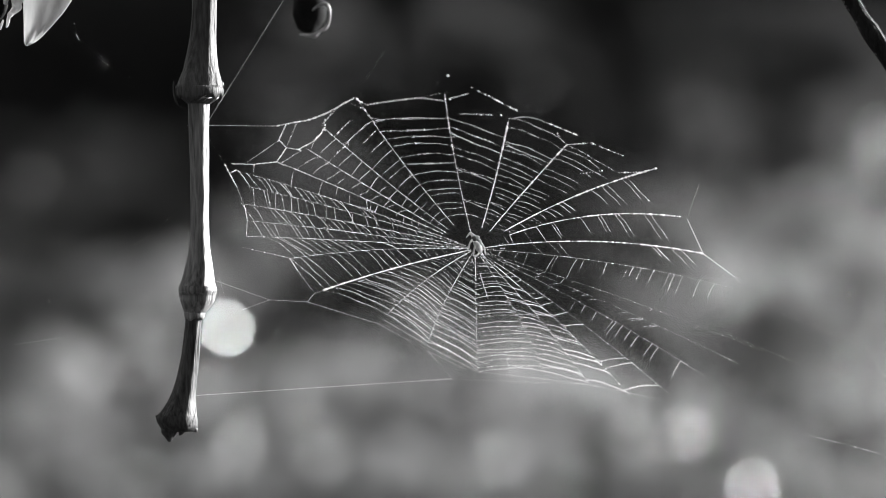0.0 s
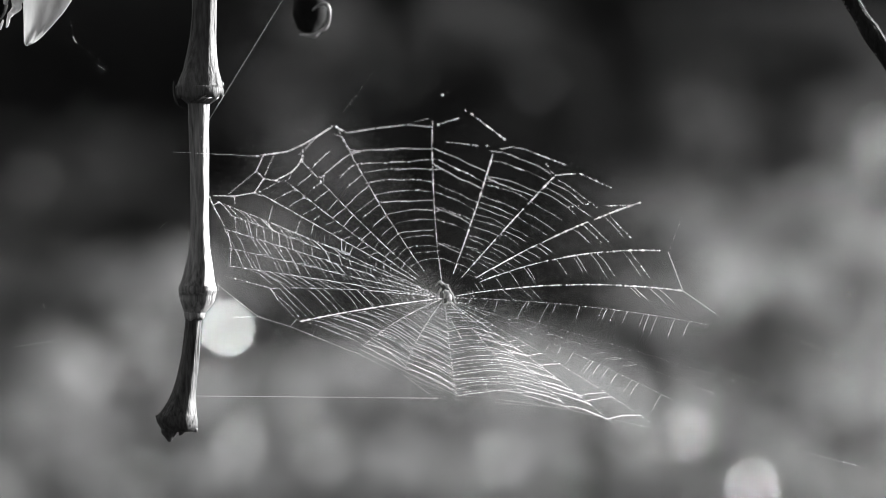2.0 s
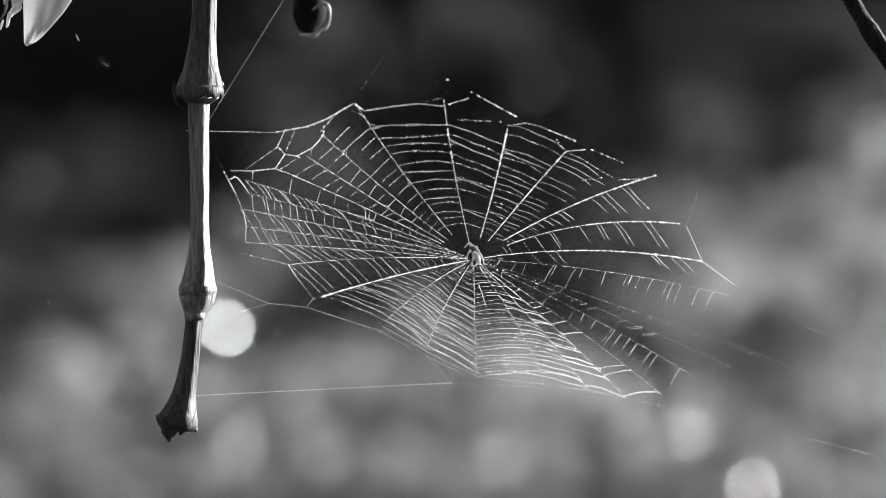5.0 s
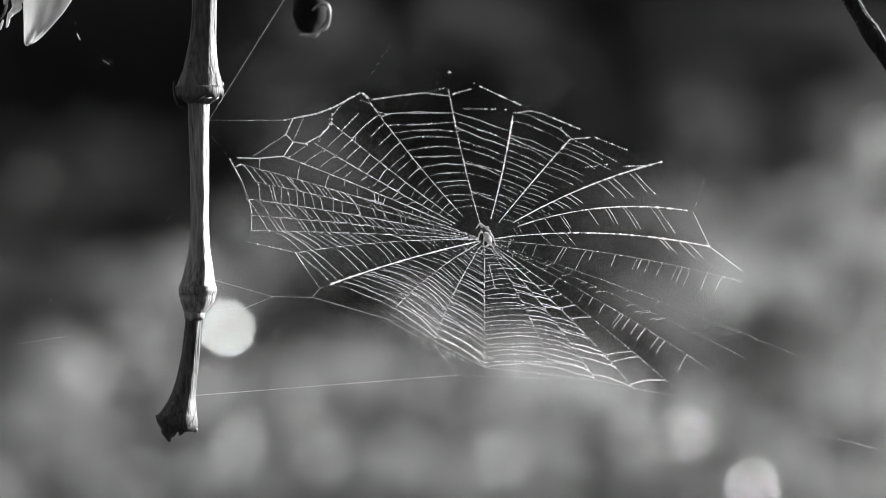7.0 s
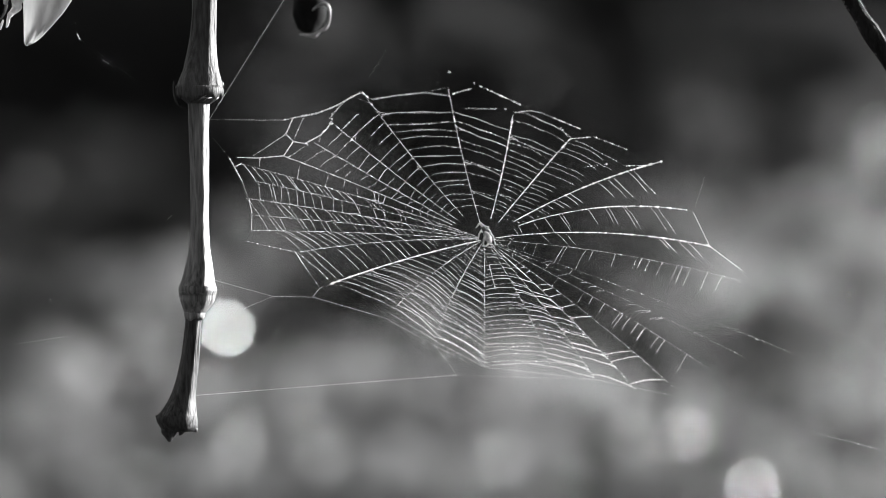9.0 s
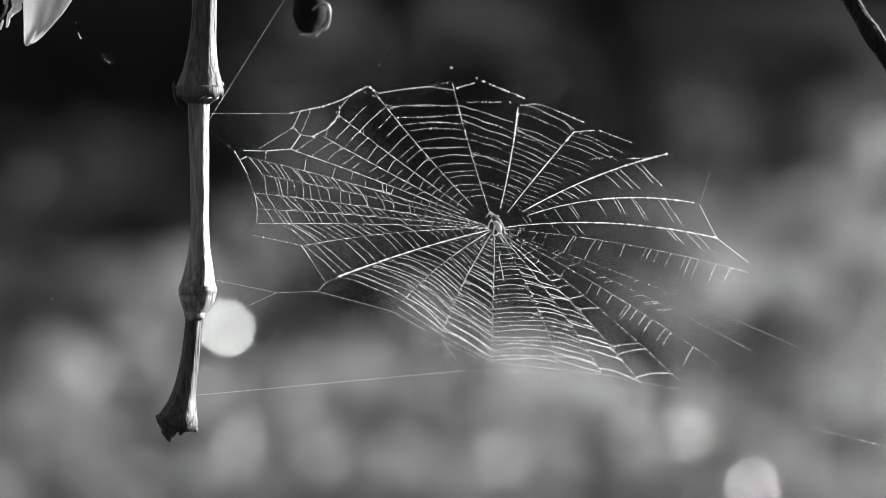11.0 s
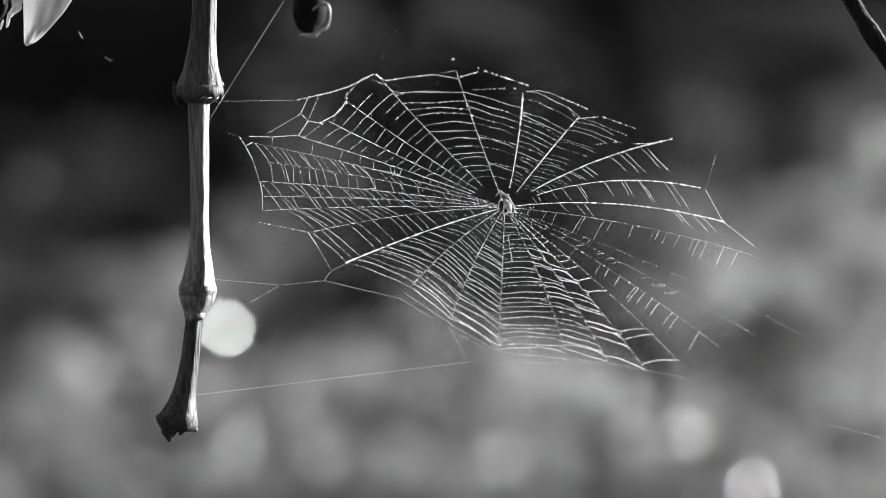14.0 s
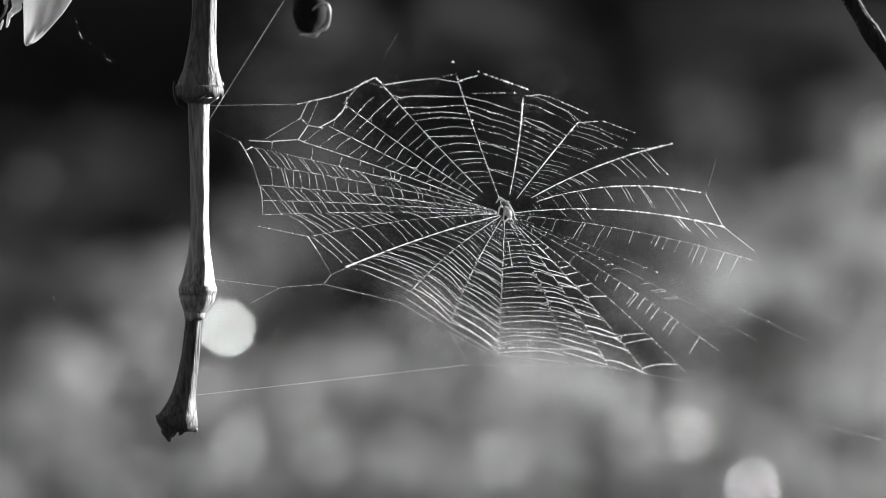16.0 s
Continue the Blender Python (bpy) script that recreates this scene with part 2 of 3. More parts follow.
# hedges: dense uneven bodies; the far one has leaves all over its face
def hedge_body(x, y, sx, sy, height, label, mat=LEAF_DEEP):
    bm = bmesh.new()
    bmesh.ops.create_cube(bm, size=1, matrix=Matrix.Translation((x, y, height / 2 - 0.02)) @ Matrix.Diagonal((sx, sy, height + 0.04, 1)))
    bmesh.ops.subdivide_edges(bm, edges=bm.edges, cuts=12, use_grid_fill=True)
    for v in bm.verts:
        v.co += Vector((0.1, 0.12, 0.1)) * noise.noise(v.co * 2.2)
        v.co.z = max(v.co.z, -0.03)
    ob = part("hedge", bm, mat, smooth=False)
    return tagged(ob, label, "hedge", "garden hedges")


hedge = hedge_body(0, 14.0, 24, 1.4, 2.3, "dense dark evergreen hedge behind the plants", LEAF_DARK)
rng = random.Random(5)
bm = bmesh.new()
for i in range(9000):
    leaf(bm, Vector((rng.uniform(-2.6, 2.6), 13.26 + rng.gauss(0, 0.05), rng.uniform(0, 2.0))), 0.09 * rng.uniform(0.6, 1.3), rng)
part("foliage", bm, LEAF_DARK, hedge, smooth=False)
# two unseen hedges added to block sky light and bounce fill onto the twig
hedge_body(0, -3.6, 14, 1.4, 3.4, "unseen tall hedge added to shape the light on the subject")
hedge_body(-4.6, 4.6, 1.4, 18.5, 3.0, "unseen tall hedge added to shape the light on the subject")


# ---- hanging twig ----
def lathe(bm, rows, ridges=9, depth=0.04, sides=36, seed=0, cap=(True, True), facet=0.0, corner=10):
    """A ribbed stem: rows of plan height, left edge and right edge; facet: how four-sided it is, with a corner at that bearing."""
    rings = []
    for k, (y, a, b) in enumerate(rows):
        c, r = at((a + b) / 2, y), (b - a) / 2 * U
        ring = []
        for i in range(sides):
            q = 2 * math.pi * i / sides
            w = 1 + depth * math.sin(ridges * q + seed) * 0.5 + depth * noise.noise(Vector((math.cos(q) * 2, math.sin(q) * 2, y * 0.02 + seed)))
            grow = facet * min(1.0, 3 * k / len(rows))
            w *= (1 + grow * math.cos(4 * (q - radians(corner)))) / (1 + 0.8 * grow)
            ring.append(bm.verts.new(c + Vector((math.cos(q) * r * w, math.sin(q) * r * w, 0))))
        rings.append(ring)
    for r, s in zip(rings, rings[1:]):
        for i in range(sides):
            bm.faces.new((r[i], r[(i + 1) % sides], s[(i + 1) % sides], s[i]))
    if cap[0]:
        bm.faces.new(rings[0])
    if cap[1]:
        bm.faces.new(rings[-1][::-1])
    return rings


def smooth_rows(rows, step=6):
    """Rows between the given ones, on a smooth curve."""
    ys = np.linspace(rows[0][0], rows[-1][0], 2 + int((rows[-1][0] - rows[0][0]) / step))
    src = np.array(rows, float)
    out = []
    for y in ys:
        k = min(max(int(np.searchsorted(src[:, 0], y, "right")) - 1, 0), len(src) - 2)
        t = (y - src[k, 0]) / (src[k + 1, 0] - src[k, 0])
        m0 = (src[k + 1] - src[max(k - 1, 0)]) / max(src[k + 1, 0] - src[max(k - 1, 0), 0], 1) * (src[k + 1, 0] - src[k, 0])
        k2 = min(k + 2, len(src) - 1)
        m1 = (src[k2] - src[k]) / max(src[k2, 0] - src[k, 0], 1) * (src[k + 1, 0] - src[k, 0])
        v = (2 * t ** 3 - 3 * t * t + 1) * src[k] + (t ** 3 - 2 * t * t + t) * m0 + (3 * t * t - 2 * t ** 3) * src[k + 1] + (t ** 3 - t * t) * m1
        out.append((y, v[1], v[2]))
    return out


twig = thing("twig", (0, 0, 0), "dry hanging twig with swollen nodes and a broken end", "twig")
upper = [(-350, 354, 396), (-260, 352, 392), (-120, 346, 388), (0, 341, 384), (60, 337, 383), (95, 331, 384)]
knot_a = [(95, 331, 384), (120, 322, 388), (138, 314, 393), (150, 310, 396), (156, 309, 396), (164, 311, 394), (172, 316, 390), (178, 322, 384), (184, 330, 374)]
middle = [(182, 333, 371), (250, 335, 370), (330, 337, 370), (400, 338, 370), (440, 335, 372), (470, 330, 377), (494, 323, 380), (506, 318, 382)]
knot_b = [(506, 318, 382), (511, 316, 384), (517, 317, 384), (522, 320, 381), (526, 320, 381), (532, 319, 380), (540, 322, 376), (550, 326, 367), (558, 329, 360)]
lower = [(554, 328, 360), (566, 329, 357), (600, 325, 355), (640, 319, 352), (680, 310, 348), (706, 300, 346), (724, 289, 348), (736, 279, 349)]
stub = [(736, 279, 349), (741, 277, 350), (748, 279, 350), (755, 283, 350), (760, 287, 347)]
lengths = []
for name, rows, mat, label in (("internode", upper, BARK_DARK, "dark smooth upper length"), ("node", knot_a, BARK_DARK, "swollen dark node with a ragged collar"),
                                      ("internode", middle, BARK, "pale ribbed middle length"), ("node", knot_b, BARK, "swollen node with bud scars"),
                                      ("internode", lower, BARK_DARK, "dark lower length that flares"), ("broken_end", stub, NODE, "torn fibrous end")):
    bm = bmesh.new()
    rings = lathe(bm, smooth_rows(rows, 4), 7, 0.07, seed=3, cap=(False, name == "broken_end"), facet=0.07 if rows in (middle, knot_a) else 0.0, corner=10 if rows is middle else -32)
    if name == "broken_end":
        for i, v in enumerate(rings[-1]):
            v.co.z -= U * (2 + 9 * noise.noise(Vector((i * 0.9, 0, 3))))
    lengths.append(part(name, bm, mat, twig, label))

for x0, y0, x1, y1, r in ((288, 742, 275, 736, 7), (296, 757, 300, 783, 13), (308, 758, 303, 776, 8), (322, 758, 317, 771, 8), (341, 757, 347, 766, 7)):
    bm = bmesh.new()
    p, e = at(x0, y0, -6 * U), at(x1, y1, -8 * U)
    curved(bm, [p, p.lerp(e, 0.5) + Vector((1.5 * U, 0, 0)), e], [r * U, r * 0.8 * U, 1.2 * U], 7, 3)
    part("splinter", bm, NODE if x0 < 320 else BARK_DARK, lengths[5], "torn splinter of the broken end")

# ragged collars under the nodes and bud scars
def collar(x, y, rx, drop, seed, mat, label, held, sides=56):
    """A torn ring of dry sheath that hangs from a node."""
    bm = bmesh.new()
    rows = []
    for k, (grow, fall) in enumerate(((0.95, 0), (1.0, 0.3), (0.99, 0.7), (0.93, 1.0))):
        ring = []
        for i in range(sides):
            q = 2 * math.pi * i / sides
            tear = 1 + 0.6 * noise.noise(Vector((math.cos(q) * 1.3, math.sin(q) * 1.3, seed))) + 0.2 * noise.noise(Vector((math.cos(q) * 9, math.sin(q) * 9, seed)))
            r = rx * U * (grow + 0.025 * noise.noise(Vector((math.cos(q) * 4, math.sin(q) * 4, seed + k * 0.4))))
            ring.append(bm.verts.new(at(x, y) + Vector((math.cos(q) * r, math.sin(q) * r, -drop * fall * tear * U))))
        rows.append(ring)
    for r, t in zip(rows, rows[1:]):
        for i in range(sides):
            bm.faces.new((r[i], r[(i + 1) % sides], t[(i + 1) % sides], t[i]))
    ob = part("collar", bm, mat, held, label)
    ob.modifiers.new("thick", "SOLIDIFY").thickness = 1.6 * U


collar(352.5, 152, 43.5, 24, 2.0, BARK_DARK, "torn dry collar of the upper node", lengths[1])
collar(349.5, 514, 33, 8, 5.0, BARK, "torn dry collar of the lower node", lengths[3])
collar(344.5, 550, 18.5, 15, 8.0, BARK, "pale torn fringe below the node", lengths[3])
bm = bmesh.new()
curved(bm, [at(x, y, -10 * U) for x, y in ((308, 144), (308.5, 162), (312, 178), (319, 188), (327, 191))], [1.4 * U, 2.6 * U, 2.8 * U, 2.2 * U, 0.8 * U], 8)
part("flap", bm, BARK_DARK, lengths[1], "thin torn edge of the dry sheath")
rng = random.Random(3)
for i in range(7):
    q = rng.uniform(0.1, 1.4)
    c = at(352, 170) + Vector((math.cos(q) * 40 * U, -math.sin(q) * 40 * U, rng.uniform(-5, 4) * U))
    e = c + Vector((rng.uniform(-26, -8), -2, rng.uniform(-12, -3))) * U
    bm = bmesh.new()
    tube(bm, [c, c.lerp(e, 0.5) + Vector((0, -3 * U, 2 * U)), e], [1.0 * U, 0.9 * U, 0.4 * U], 5)
    part("fibre", bm, BARK, lengths[1], "frayed pale fibre of the collar")
for x, y, r in ((378, 516, 6), (321, 521, 5), (392, 150, 4)):
    bm = bmesh.new()
    blob(bm, at(x, y, -4 * U), (r * U, r * U, r * 1.3 * U), 0.3, 0.3)
    part("bud", bm, BARK, lengths[1] if y < 300 else lengths[3], "small dry bud")

# ---- hanging petal, husk, branch ----
flower = thing("dry_flower", (0, 0, 0), "pale withered flower hanging at the top", "flower")
bm = bmesh.new()
rows, cols = 30, 14
grid = []
for j in range(rows + 1):
    y = -120 + 202 * j / rows
    b = float(np.interp(y, (-120, -60, 0, 20, 40, 60, 70, 78, 82), (150, 152, 128, 115, 98, 80, 70, 59, 49)))
    a = float(np.interp(y, (-120, 0, 60, 75, 82), (36, 41, 42, 42, 46)))
    grid.append([bm.verts.new(at(a + (b - a) * i / cols, y, U * (4 - 15 * math.sin(math.pi * (i / cols) ** 0.6) + 3 * noise.noise(Vector((i * 0.3, y * 0.02, 0)))))) for i in range(cols + 1)])
for j in range(rows):
    for i in range(cols):
        bm.faces.new((grid[j][i], grid[j][i + 1], grid[j + 1][i + 1], grid[j + 1][i]))
petal = part("petal", bm, PETAL, flower, "smooth pointed white petal")
sol = petal.modifiers.new("thick", "SOLIDIFY")
sol.thickness = 2.5 * U
bm = bmesh.new()
for path in (((30, -40, 12), (28, -8, 11), (30, 12, 9), (22, 22, 6), (16, 30, 4), (13, 44, 3), (11, 49, 1)), ((14, -40, 7), (12, -10, 6), (9, 8, 3)),
             ((6, 36, 2), (3, 43, 3), (0, 53, 1.5)), ((36, -30, 8), (38, -6, 6), (34, 10, 3))):
    curved(bm, [at(x, y, 2 * U * (k % 2)) for k, (x, y, r) in enumerate(path)], [r * U for x, y, r in path], 9)
part("withered_scrap", bm, PETAL, flower, "shrivelled ragged petal scraps")
bm = bmesh.new()
blob(bm, at(0, 10, 0.002), (14 * U, 12 * U, 30 * U), 0.2, 0.2)
part("calyx", bm, HUSK, flower, "dark dried calyx")
bm = bmesh.new()
curved(bm, [at(0, -15, 0.002), at(20, -110, 0.004), at(60, -220, 0.003), at(70, -325, 0.0)], [6 * U, 5 * U, 5 * U, 6 * U], 8)
part("stalk", bm, BARK_DARK, flower)

husk = thing("seed_husk", (0, 0, 0), "dark hollow seed husk with a pale torn rim", "seed husk")
bm = bmesh.new()
blob(bm, at(548, 18, 0.042), (31 * U, 28 * U, 44 * U), 0.1, 0.12, (18, 14))
part("shell", bm, HUSK, husk)
bm = bmesh.new()
curved(bm, [at(548, -20, 0.042), at(552, -120, 0.035), at(560, -260, 0.015), at(560, -365, 0.004)], [6 * U, 5 * U, 5 * U, 6 * U], 8)
part("stalk", bm, BARK_DARK, husk)
bm = bmesh.new()
pts = [at(x, y, 0.036) for x, y in ((553, 18), (566, 9), (578, 9), (584, 22), (582, 40), (576, 50), (566, 56), (556, 63), (540, 62), (530, 61))]
curved(bm, pts, [r * U for r in (1.5, 2.6, 4.2, 2.6, 2.2, 3.6, 2.4, 5, 2, 1.2)], 9)
part("rim", bm, HUSK_RIM, husk, "pale torn rim")

branch = thing("branch", at(3300, 5145, -0.04), "dark leaning branch with a pale strip as its lit edge, arching overhead", "branch")
bm = bmesh.new()
BOUGH = ((3300, 5190, -0.04, 42), (3050, 3000, -0.04, 32), (2350, 1000, -0.04, 22), (1680, 270, -0.008, 16), (1610, 163, -0.008, 17), (1555, 79, -0.008, 16),
         (1507, 2, -0.008, 15.5), (1462, -80, -0.008, 15), (1380, -200, -0.008, 13), (1150, -330, -0.006, 13), (800, -380, -0.004, 14), (352, -350, 0.0, 14), (-100, -310, 0.0, 10))
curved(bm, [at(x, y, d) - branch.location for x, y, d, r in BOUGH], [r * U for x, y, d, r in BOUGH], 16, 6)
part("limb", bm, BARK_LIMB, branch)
# pale strip added as the limb's lit edge; the light is in its colour
bm = bmesh.new()
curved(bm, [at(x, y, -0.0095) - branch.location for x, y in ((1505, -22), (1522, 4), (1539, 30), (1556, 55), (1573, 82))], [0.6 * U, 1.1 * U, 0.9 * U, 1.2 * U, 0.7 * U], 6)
part("lit_edge_strip", bm, BARK, branch, "thin pale strip standing in for the limb's lit edge")
rng = random.Random(21)
for k in range(14):
    t = k / 13
    c = at(1500 + 68 * t, -12 + 110 * t, -0.008) - branch.location
    q = rng.uniform(2.6, 4.2)
    e = c + Vector((math.cos(q) * 14, -6, math.sin(q) * 14)) * U
    bm = bmesh.new()
    blob(bm, e, (2.4 * U, 2.4 * U, 3.5 * U), 0.5, 0.3, (7, 5))
    part("bark_scale", bm, BARK_OLD, branch)

# ---- spider web ----
HUB = (858.0, 424.0)
TILT = -0.75                                # depth gained for each unit of height: the top of the web leans towards the lens


def sheet(x, y):
    """The rest place of a web point at plan x, y."""
    return at(x, y, (HUB[1] - y) * U * TILT)


# radial threads: far end x, y; bow of the middle; thickness; reach of the spiral;
RADIALS = (
    (515, 281, 3, 1.0), (425, 290, 6, 0.7), (447, 320, 5, 0.7), (441, 352, 4, 0.8), (447, 381, 3, 0.8), (446, 408, 3, 0.9), (525, 447, 8, 1.0),
    (587, 502, 5, 1.7), (699, 545, 8, 1.1), (770, 597, 6, 1.1), (857, 649, 0, 0.8), (975, 650, 8, 0.7), (1052, 670, 8, 0.9), (1124, 690, 8, 0.9),
    (1191, 685, 8, 0.65), (1259, 656, 8, 0.5), (1322, 635, 6, 0.35), (1368, 613, 6, 0.3), (1313, 498, 12, 0.7), (1256, 436, 18, 1.4), (1215, 372, 27, 1.3))
RADIALS += ((1171, 286, 14, 1.5), (1009, 246, 2, 1.3), (908, 203, -4, 1.5), (793, 155, -4, 1.2), (642, 163, -6, 1.0), (587, 217, -4, 0.9), (555, 252, -2, 0.9))
REACH = (1, 0.98, 1, 1, 0.97, 0.95, 1, 1, 1, 1, 1, 1, 1, 1, 0.98, 0.82, 0.78, 0.77, 0.95, 0.93, 0.92, 0.85, 1, 1, 0.98, 1, 1, 1)
# how far the spiral shows across each sector from its first thread, share of turns kept, thickness of its silk
SECTORS = ((1, 0.75, 0.6), (1, 0.9, 0.6), (1, 0.85, 0.6), (1, 0.9, 0.5), (1, 0.85, 0.5), (1, 0.8, 0.5), (0.75, 0.8, 0.6),
           (1, 0.95, 0.58), (1, 1, 0.64), (1, 1, 0.74), (1, 1, 0.88), (1, 0.9, 1.05), (1, 0.62, 1.9), (1, 0.6, 1.8),
           (-0.7, 0.5, 0.8), (-0.5, 0.5, 0.65), (-0.3, 0.5, 0.5), (-0.45, 0.6, 0.8), (-0.5, 0.5, 0.8), (-0.75, 0.5, 0.8), (-0.7, 0.6, 0.75),
           (-0.8, 0.85, 0.5), (1, 0.95, 0.6), (1, 0.95, 0.7), (1, 1, 0.95), (1, 1, 0.8), (1, 0.95, 0.7), (1, 0.95, 0.6))
# how much of the hub's sideways and upward swing the far ends follow
FOLLOW = ((0.66, 0.63), (0.5, 0.66), (0.5, 0.6), (0.5, 0.54), (0.48, 0.58), (0.5, 0.62), (0.6, 0.62),
          (0.69, 0.645), (0.76, 0.64), (0.76, 0.53), (0.72, 0.48), (0.75, 0.48), (0.68, 0.52), (0.6, 0.58),
          (0.6, 0.62), (0.6, 0.66), (0.6, 0.68), (0.6, 0.7), (0.85, 0.76), (0.72, 0.77), (0.66, 0.7),
          (0.48, 0.69), (0.38, 0.63), (0.49, 0.66), (0.38, 0.54), (0.63, 0.58), (0.69, 0.67), (0.68, 0.66))
N = len(RADIALS)


def spoke(i, f):
    """Plan place and follow of the point at share f of radial i."""
    x, y, bow, _ = RADIALS[i % N]
    dx, dy = x - HUB[0], y - HUB[1]
    n = math.hypot(dx, dy)
    b = 4 * bow * f * (1 - f)
    g = f ** 1.2
    mx, my = FOLLOW[i % N]
    return (HUB[0] + dx * f + b * dy / n * (1 if dx > 0 else -1), HUB[1] + dy * f - b * abs(dx) / n, 1 - g + g * mx, 1 - g + g * my)


# swing of the hub: seconds, plan x, y
SWING = ((0, 841, 434), (0.1, 815, 479), (0.2, 813, 480), (0.3, 808, 499), (0.4, 806, 497), (0.5, 804, 507), (0.6, 797, 511), (0.7, 796, 502),
         (0.8, 800, 488), (0.9, 803, 468), (1, 804, 486), (1.1, 794, 505), (1.2, 794, 509), (1.3, 794, 500), (1.4, 789, 499), (1.5, 796, 507))
SWING += ((1.6, 784, 533), (1.7, 784, 533), (1.8, 777, 510), (1.9, 782, 518), (2, 787, 519), (2.1, 811, 476), (2.2, 803, 490), (2.3, 798, 486), (2.4, 804, 480),
          (2.5, 815, 469), (2.6, 826, 441), (2.7, 820, 453), (2.8, 815, 471), (2.9, 807, 469), (3, 810, 469), (3.1, 820, 465), (3.2, 830, 454), (3.3, 832, 450),
          (3.4, 848, 424), (3.5, 858, 409), (3.6, 850, 420))
SWING += ((3.7, 852, 421), (3.8, 849, 422), (3.9, 837, 443), (4, 838, 446), (4.1, 836, 437), (4.2, 834, 460), (4.6, 846, 438), (5.0, 838, 452), (5.5, 848, 436), (5.9, 840, 452),
          (6.3, 838, 460), (6.4, 837, 461), (6.5, 842, 453), (6.6, 852, 431), (6.7, 854, 421), (6.8, 856, 420), (6.9, 860, 413), (7, 858, 418))
SWING += ((7.2, 858, 413), (7.4, 859, 415), (7.5, 856, 422), (7.6, 857, 419), (7.8, 861, 409), (8, 867, 403), (8.2, 866, 401), (8.4, 865, 406), (8.5, 864, 409), (8.6, 862, 413),
          (8.8, 859, 414), (9, 858, 417), (9.2, 858, 417), (9.6, 868, 404), (10.1, 866, 408), (10.6, 880, 388), (11, 876, 398), (11.3, 881, 395), (11.4, 885, 383),
          (11.5, 887, 378), (11.6, 890, 367), (11.7, 895, 350), (11.8, 891, 360))
SWING += ((12, 894, 361), (12.3, 889, 371), (12.5, 890, 367), (12.7, 889, 368), (13, 893, 364), (13.2, 895, 365), (13.5, 894, 360), (13.7, 895, 363), (14, 894, 360), (14.2, 891, 365),
          (14.3, 890, 374), (14.4, 889, 381), (14.5, 890, 378), (14.6, 888, 387), (14.7, 891, 387), (14.8, 895, 381), (14.9, 895, 386), (15, 893, 393), (15.1, 894, 385),
          (15.2, 895, 376), (15.4, 891, 364), (15.5, 894, 369), (15.7, 897, 366), (16, 894, 372))
REST = (858.0, 417.0)


def moved(p, w, swing):
    """A web point p that follows the hub by the shares w: its swing fits the camera's view, with depth added for the
    leaning sheet.
    """
    dx, dz = (swing[0] - REST[0]) * w[0] * U, (REST[1] - swing[1]) * w[1] * U
    return p + Vector((dx, -dz / TILT * 0.6, dz))


web = thing("spider_web", at(*HUB), "large orb web of beaded white silk, slack and swaying", "spider web")
ORIGIN = at(*HUB)
PIECES = []                                # part, rest frame points (centre, two ways) and their follows


def piece(name, bm, points, follows, label="", mat=SILK):
    """A rigid length of web; points: centre and two more that carry its frame."""
    c = points[0]
    for v in bm.verts:
        v.co -= c
    ob = part(name, bm, mat, web, label)
    ob.location = c - ORIGIN
    PIECES.append((ob, points, follows))


def strand(bm, a, b, r, rng, sag=0.0, beads=0.0, beadsize=1.6, n=3, span=(0.0, 1.0), wave=0.0):
    """A silk line from a to b with droplets: beads to the unit length; span is the share of it that is built; wave: how uneven it hangs."""
    long = (b - a).length
    lo, hi = span
    way = (b - a).normalized()
    lean, turn = rng.uniform(-0.5, 0.5), rng.uniform(0, 6.28)

    def on(t):
        lift = sag * 4 * t * (1 - t) * (1 + lean * (t - 0.5)) + wave * 0.011 * math.sin(turn + 9 * t) * t * (1 - t) * 4
        return a.lerp(b, t) + Vector((0, 0, -lift * long))

    if r > 0:
        pts = [on(lo + (hi - lo) * k / n) for k in range(n + 1)]
        radii = [0.7 * r * U * (1 + wave * rng.uniform(-0.35, 0.35)) * (0.6 if wave and k in (0, n) else 1) for k in range(n + 1)]
        tube(bm, pts, radii, 4, False)
    count = int(long / U * beads * (hi - lo) + rng.random())
    for k in range(count):
        # droplets stand in loose rows and clumps, some run together
        t = lo + (hi - lo) * ((k + rng.random()) / count if rng.random() < 0.6 else rng.random())
        bead(bm, on(t), beadsize * U * rng.choice((0.3, 0.4, 0.46, 0.58, 0.82)), way, rng.choice((1.0, 1.0, 1.3, 1.8, 2.6)))


rng = random.Random(11)
BARE = (0, 20, 21, 22, 23, 25, 26, 27)     # radials too fine to show next to the hub
CUTS = (0.03, 0.25, 0.5, 0.75, 1.0)
for i in range(N):
    for f0, f1 in zip(CUTS, CUTS[1:]):
        bm = bmesh.new()
        f0 = 0.17 if f0 < 0.1 and i in BARE else f0
        steps = [f0 + (f1 - f0) * k / 4 for k in range(5)]
        thick = RADIALS[i][3]
        for g0, g1 in zip(steps, steps[1:]):
            p, q = spoke(i, g0), spoke(i, g1)
            core = (0.5 + 0.6 * g1) * (0.8 if thick > 1.45 else 0.45) if thick > 1.25 else 0.27 * thick
            strand(bm, sheet(*p[:2]), sheet(*q[:2]), core, rng, 0, 0.24 * thick ** 1.2, (0.6 + 0.7 * g1) * (1.2 + 0.75 * thick) if thick > 1.25 else 0.9 + 0.4 * thick, 2, wave=0.8 if thick > 1.25 else 0.4)
        m, e, s = spoke(i, (f0 + f1) / 2), spoke(i, f1), spoke(i + 1, (f0 + f1) / 2)
        piece("radial_thread", bm, [sheet(*m[:2]), sheet(*e[:2]), sheet(*s[:2])], [m[2:], e[2:], s[2:]])



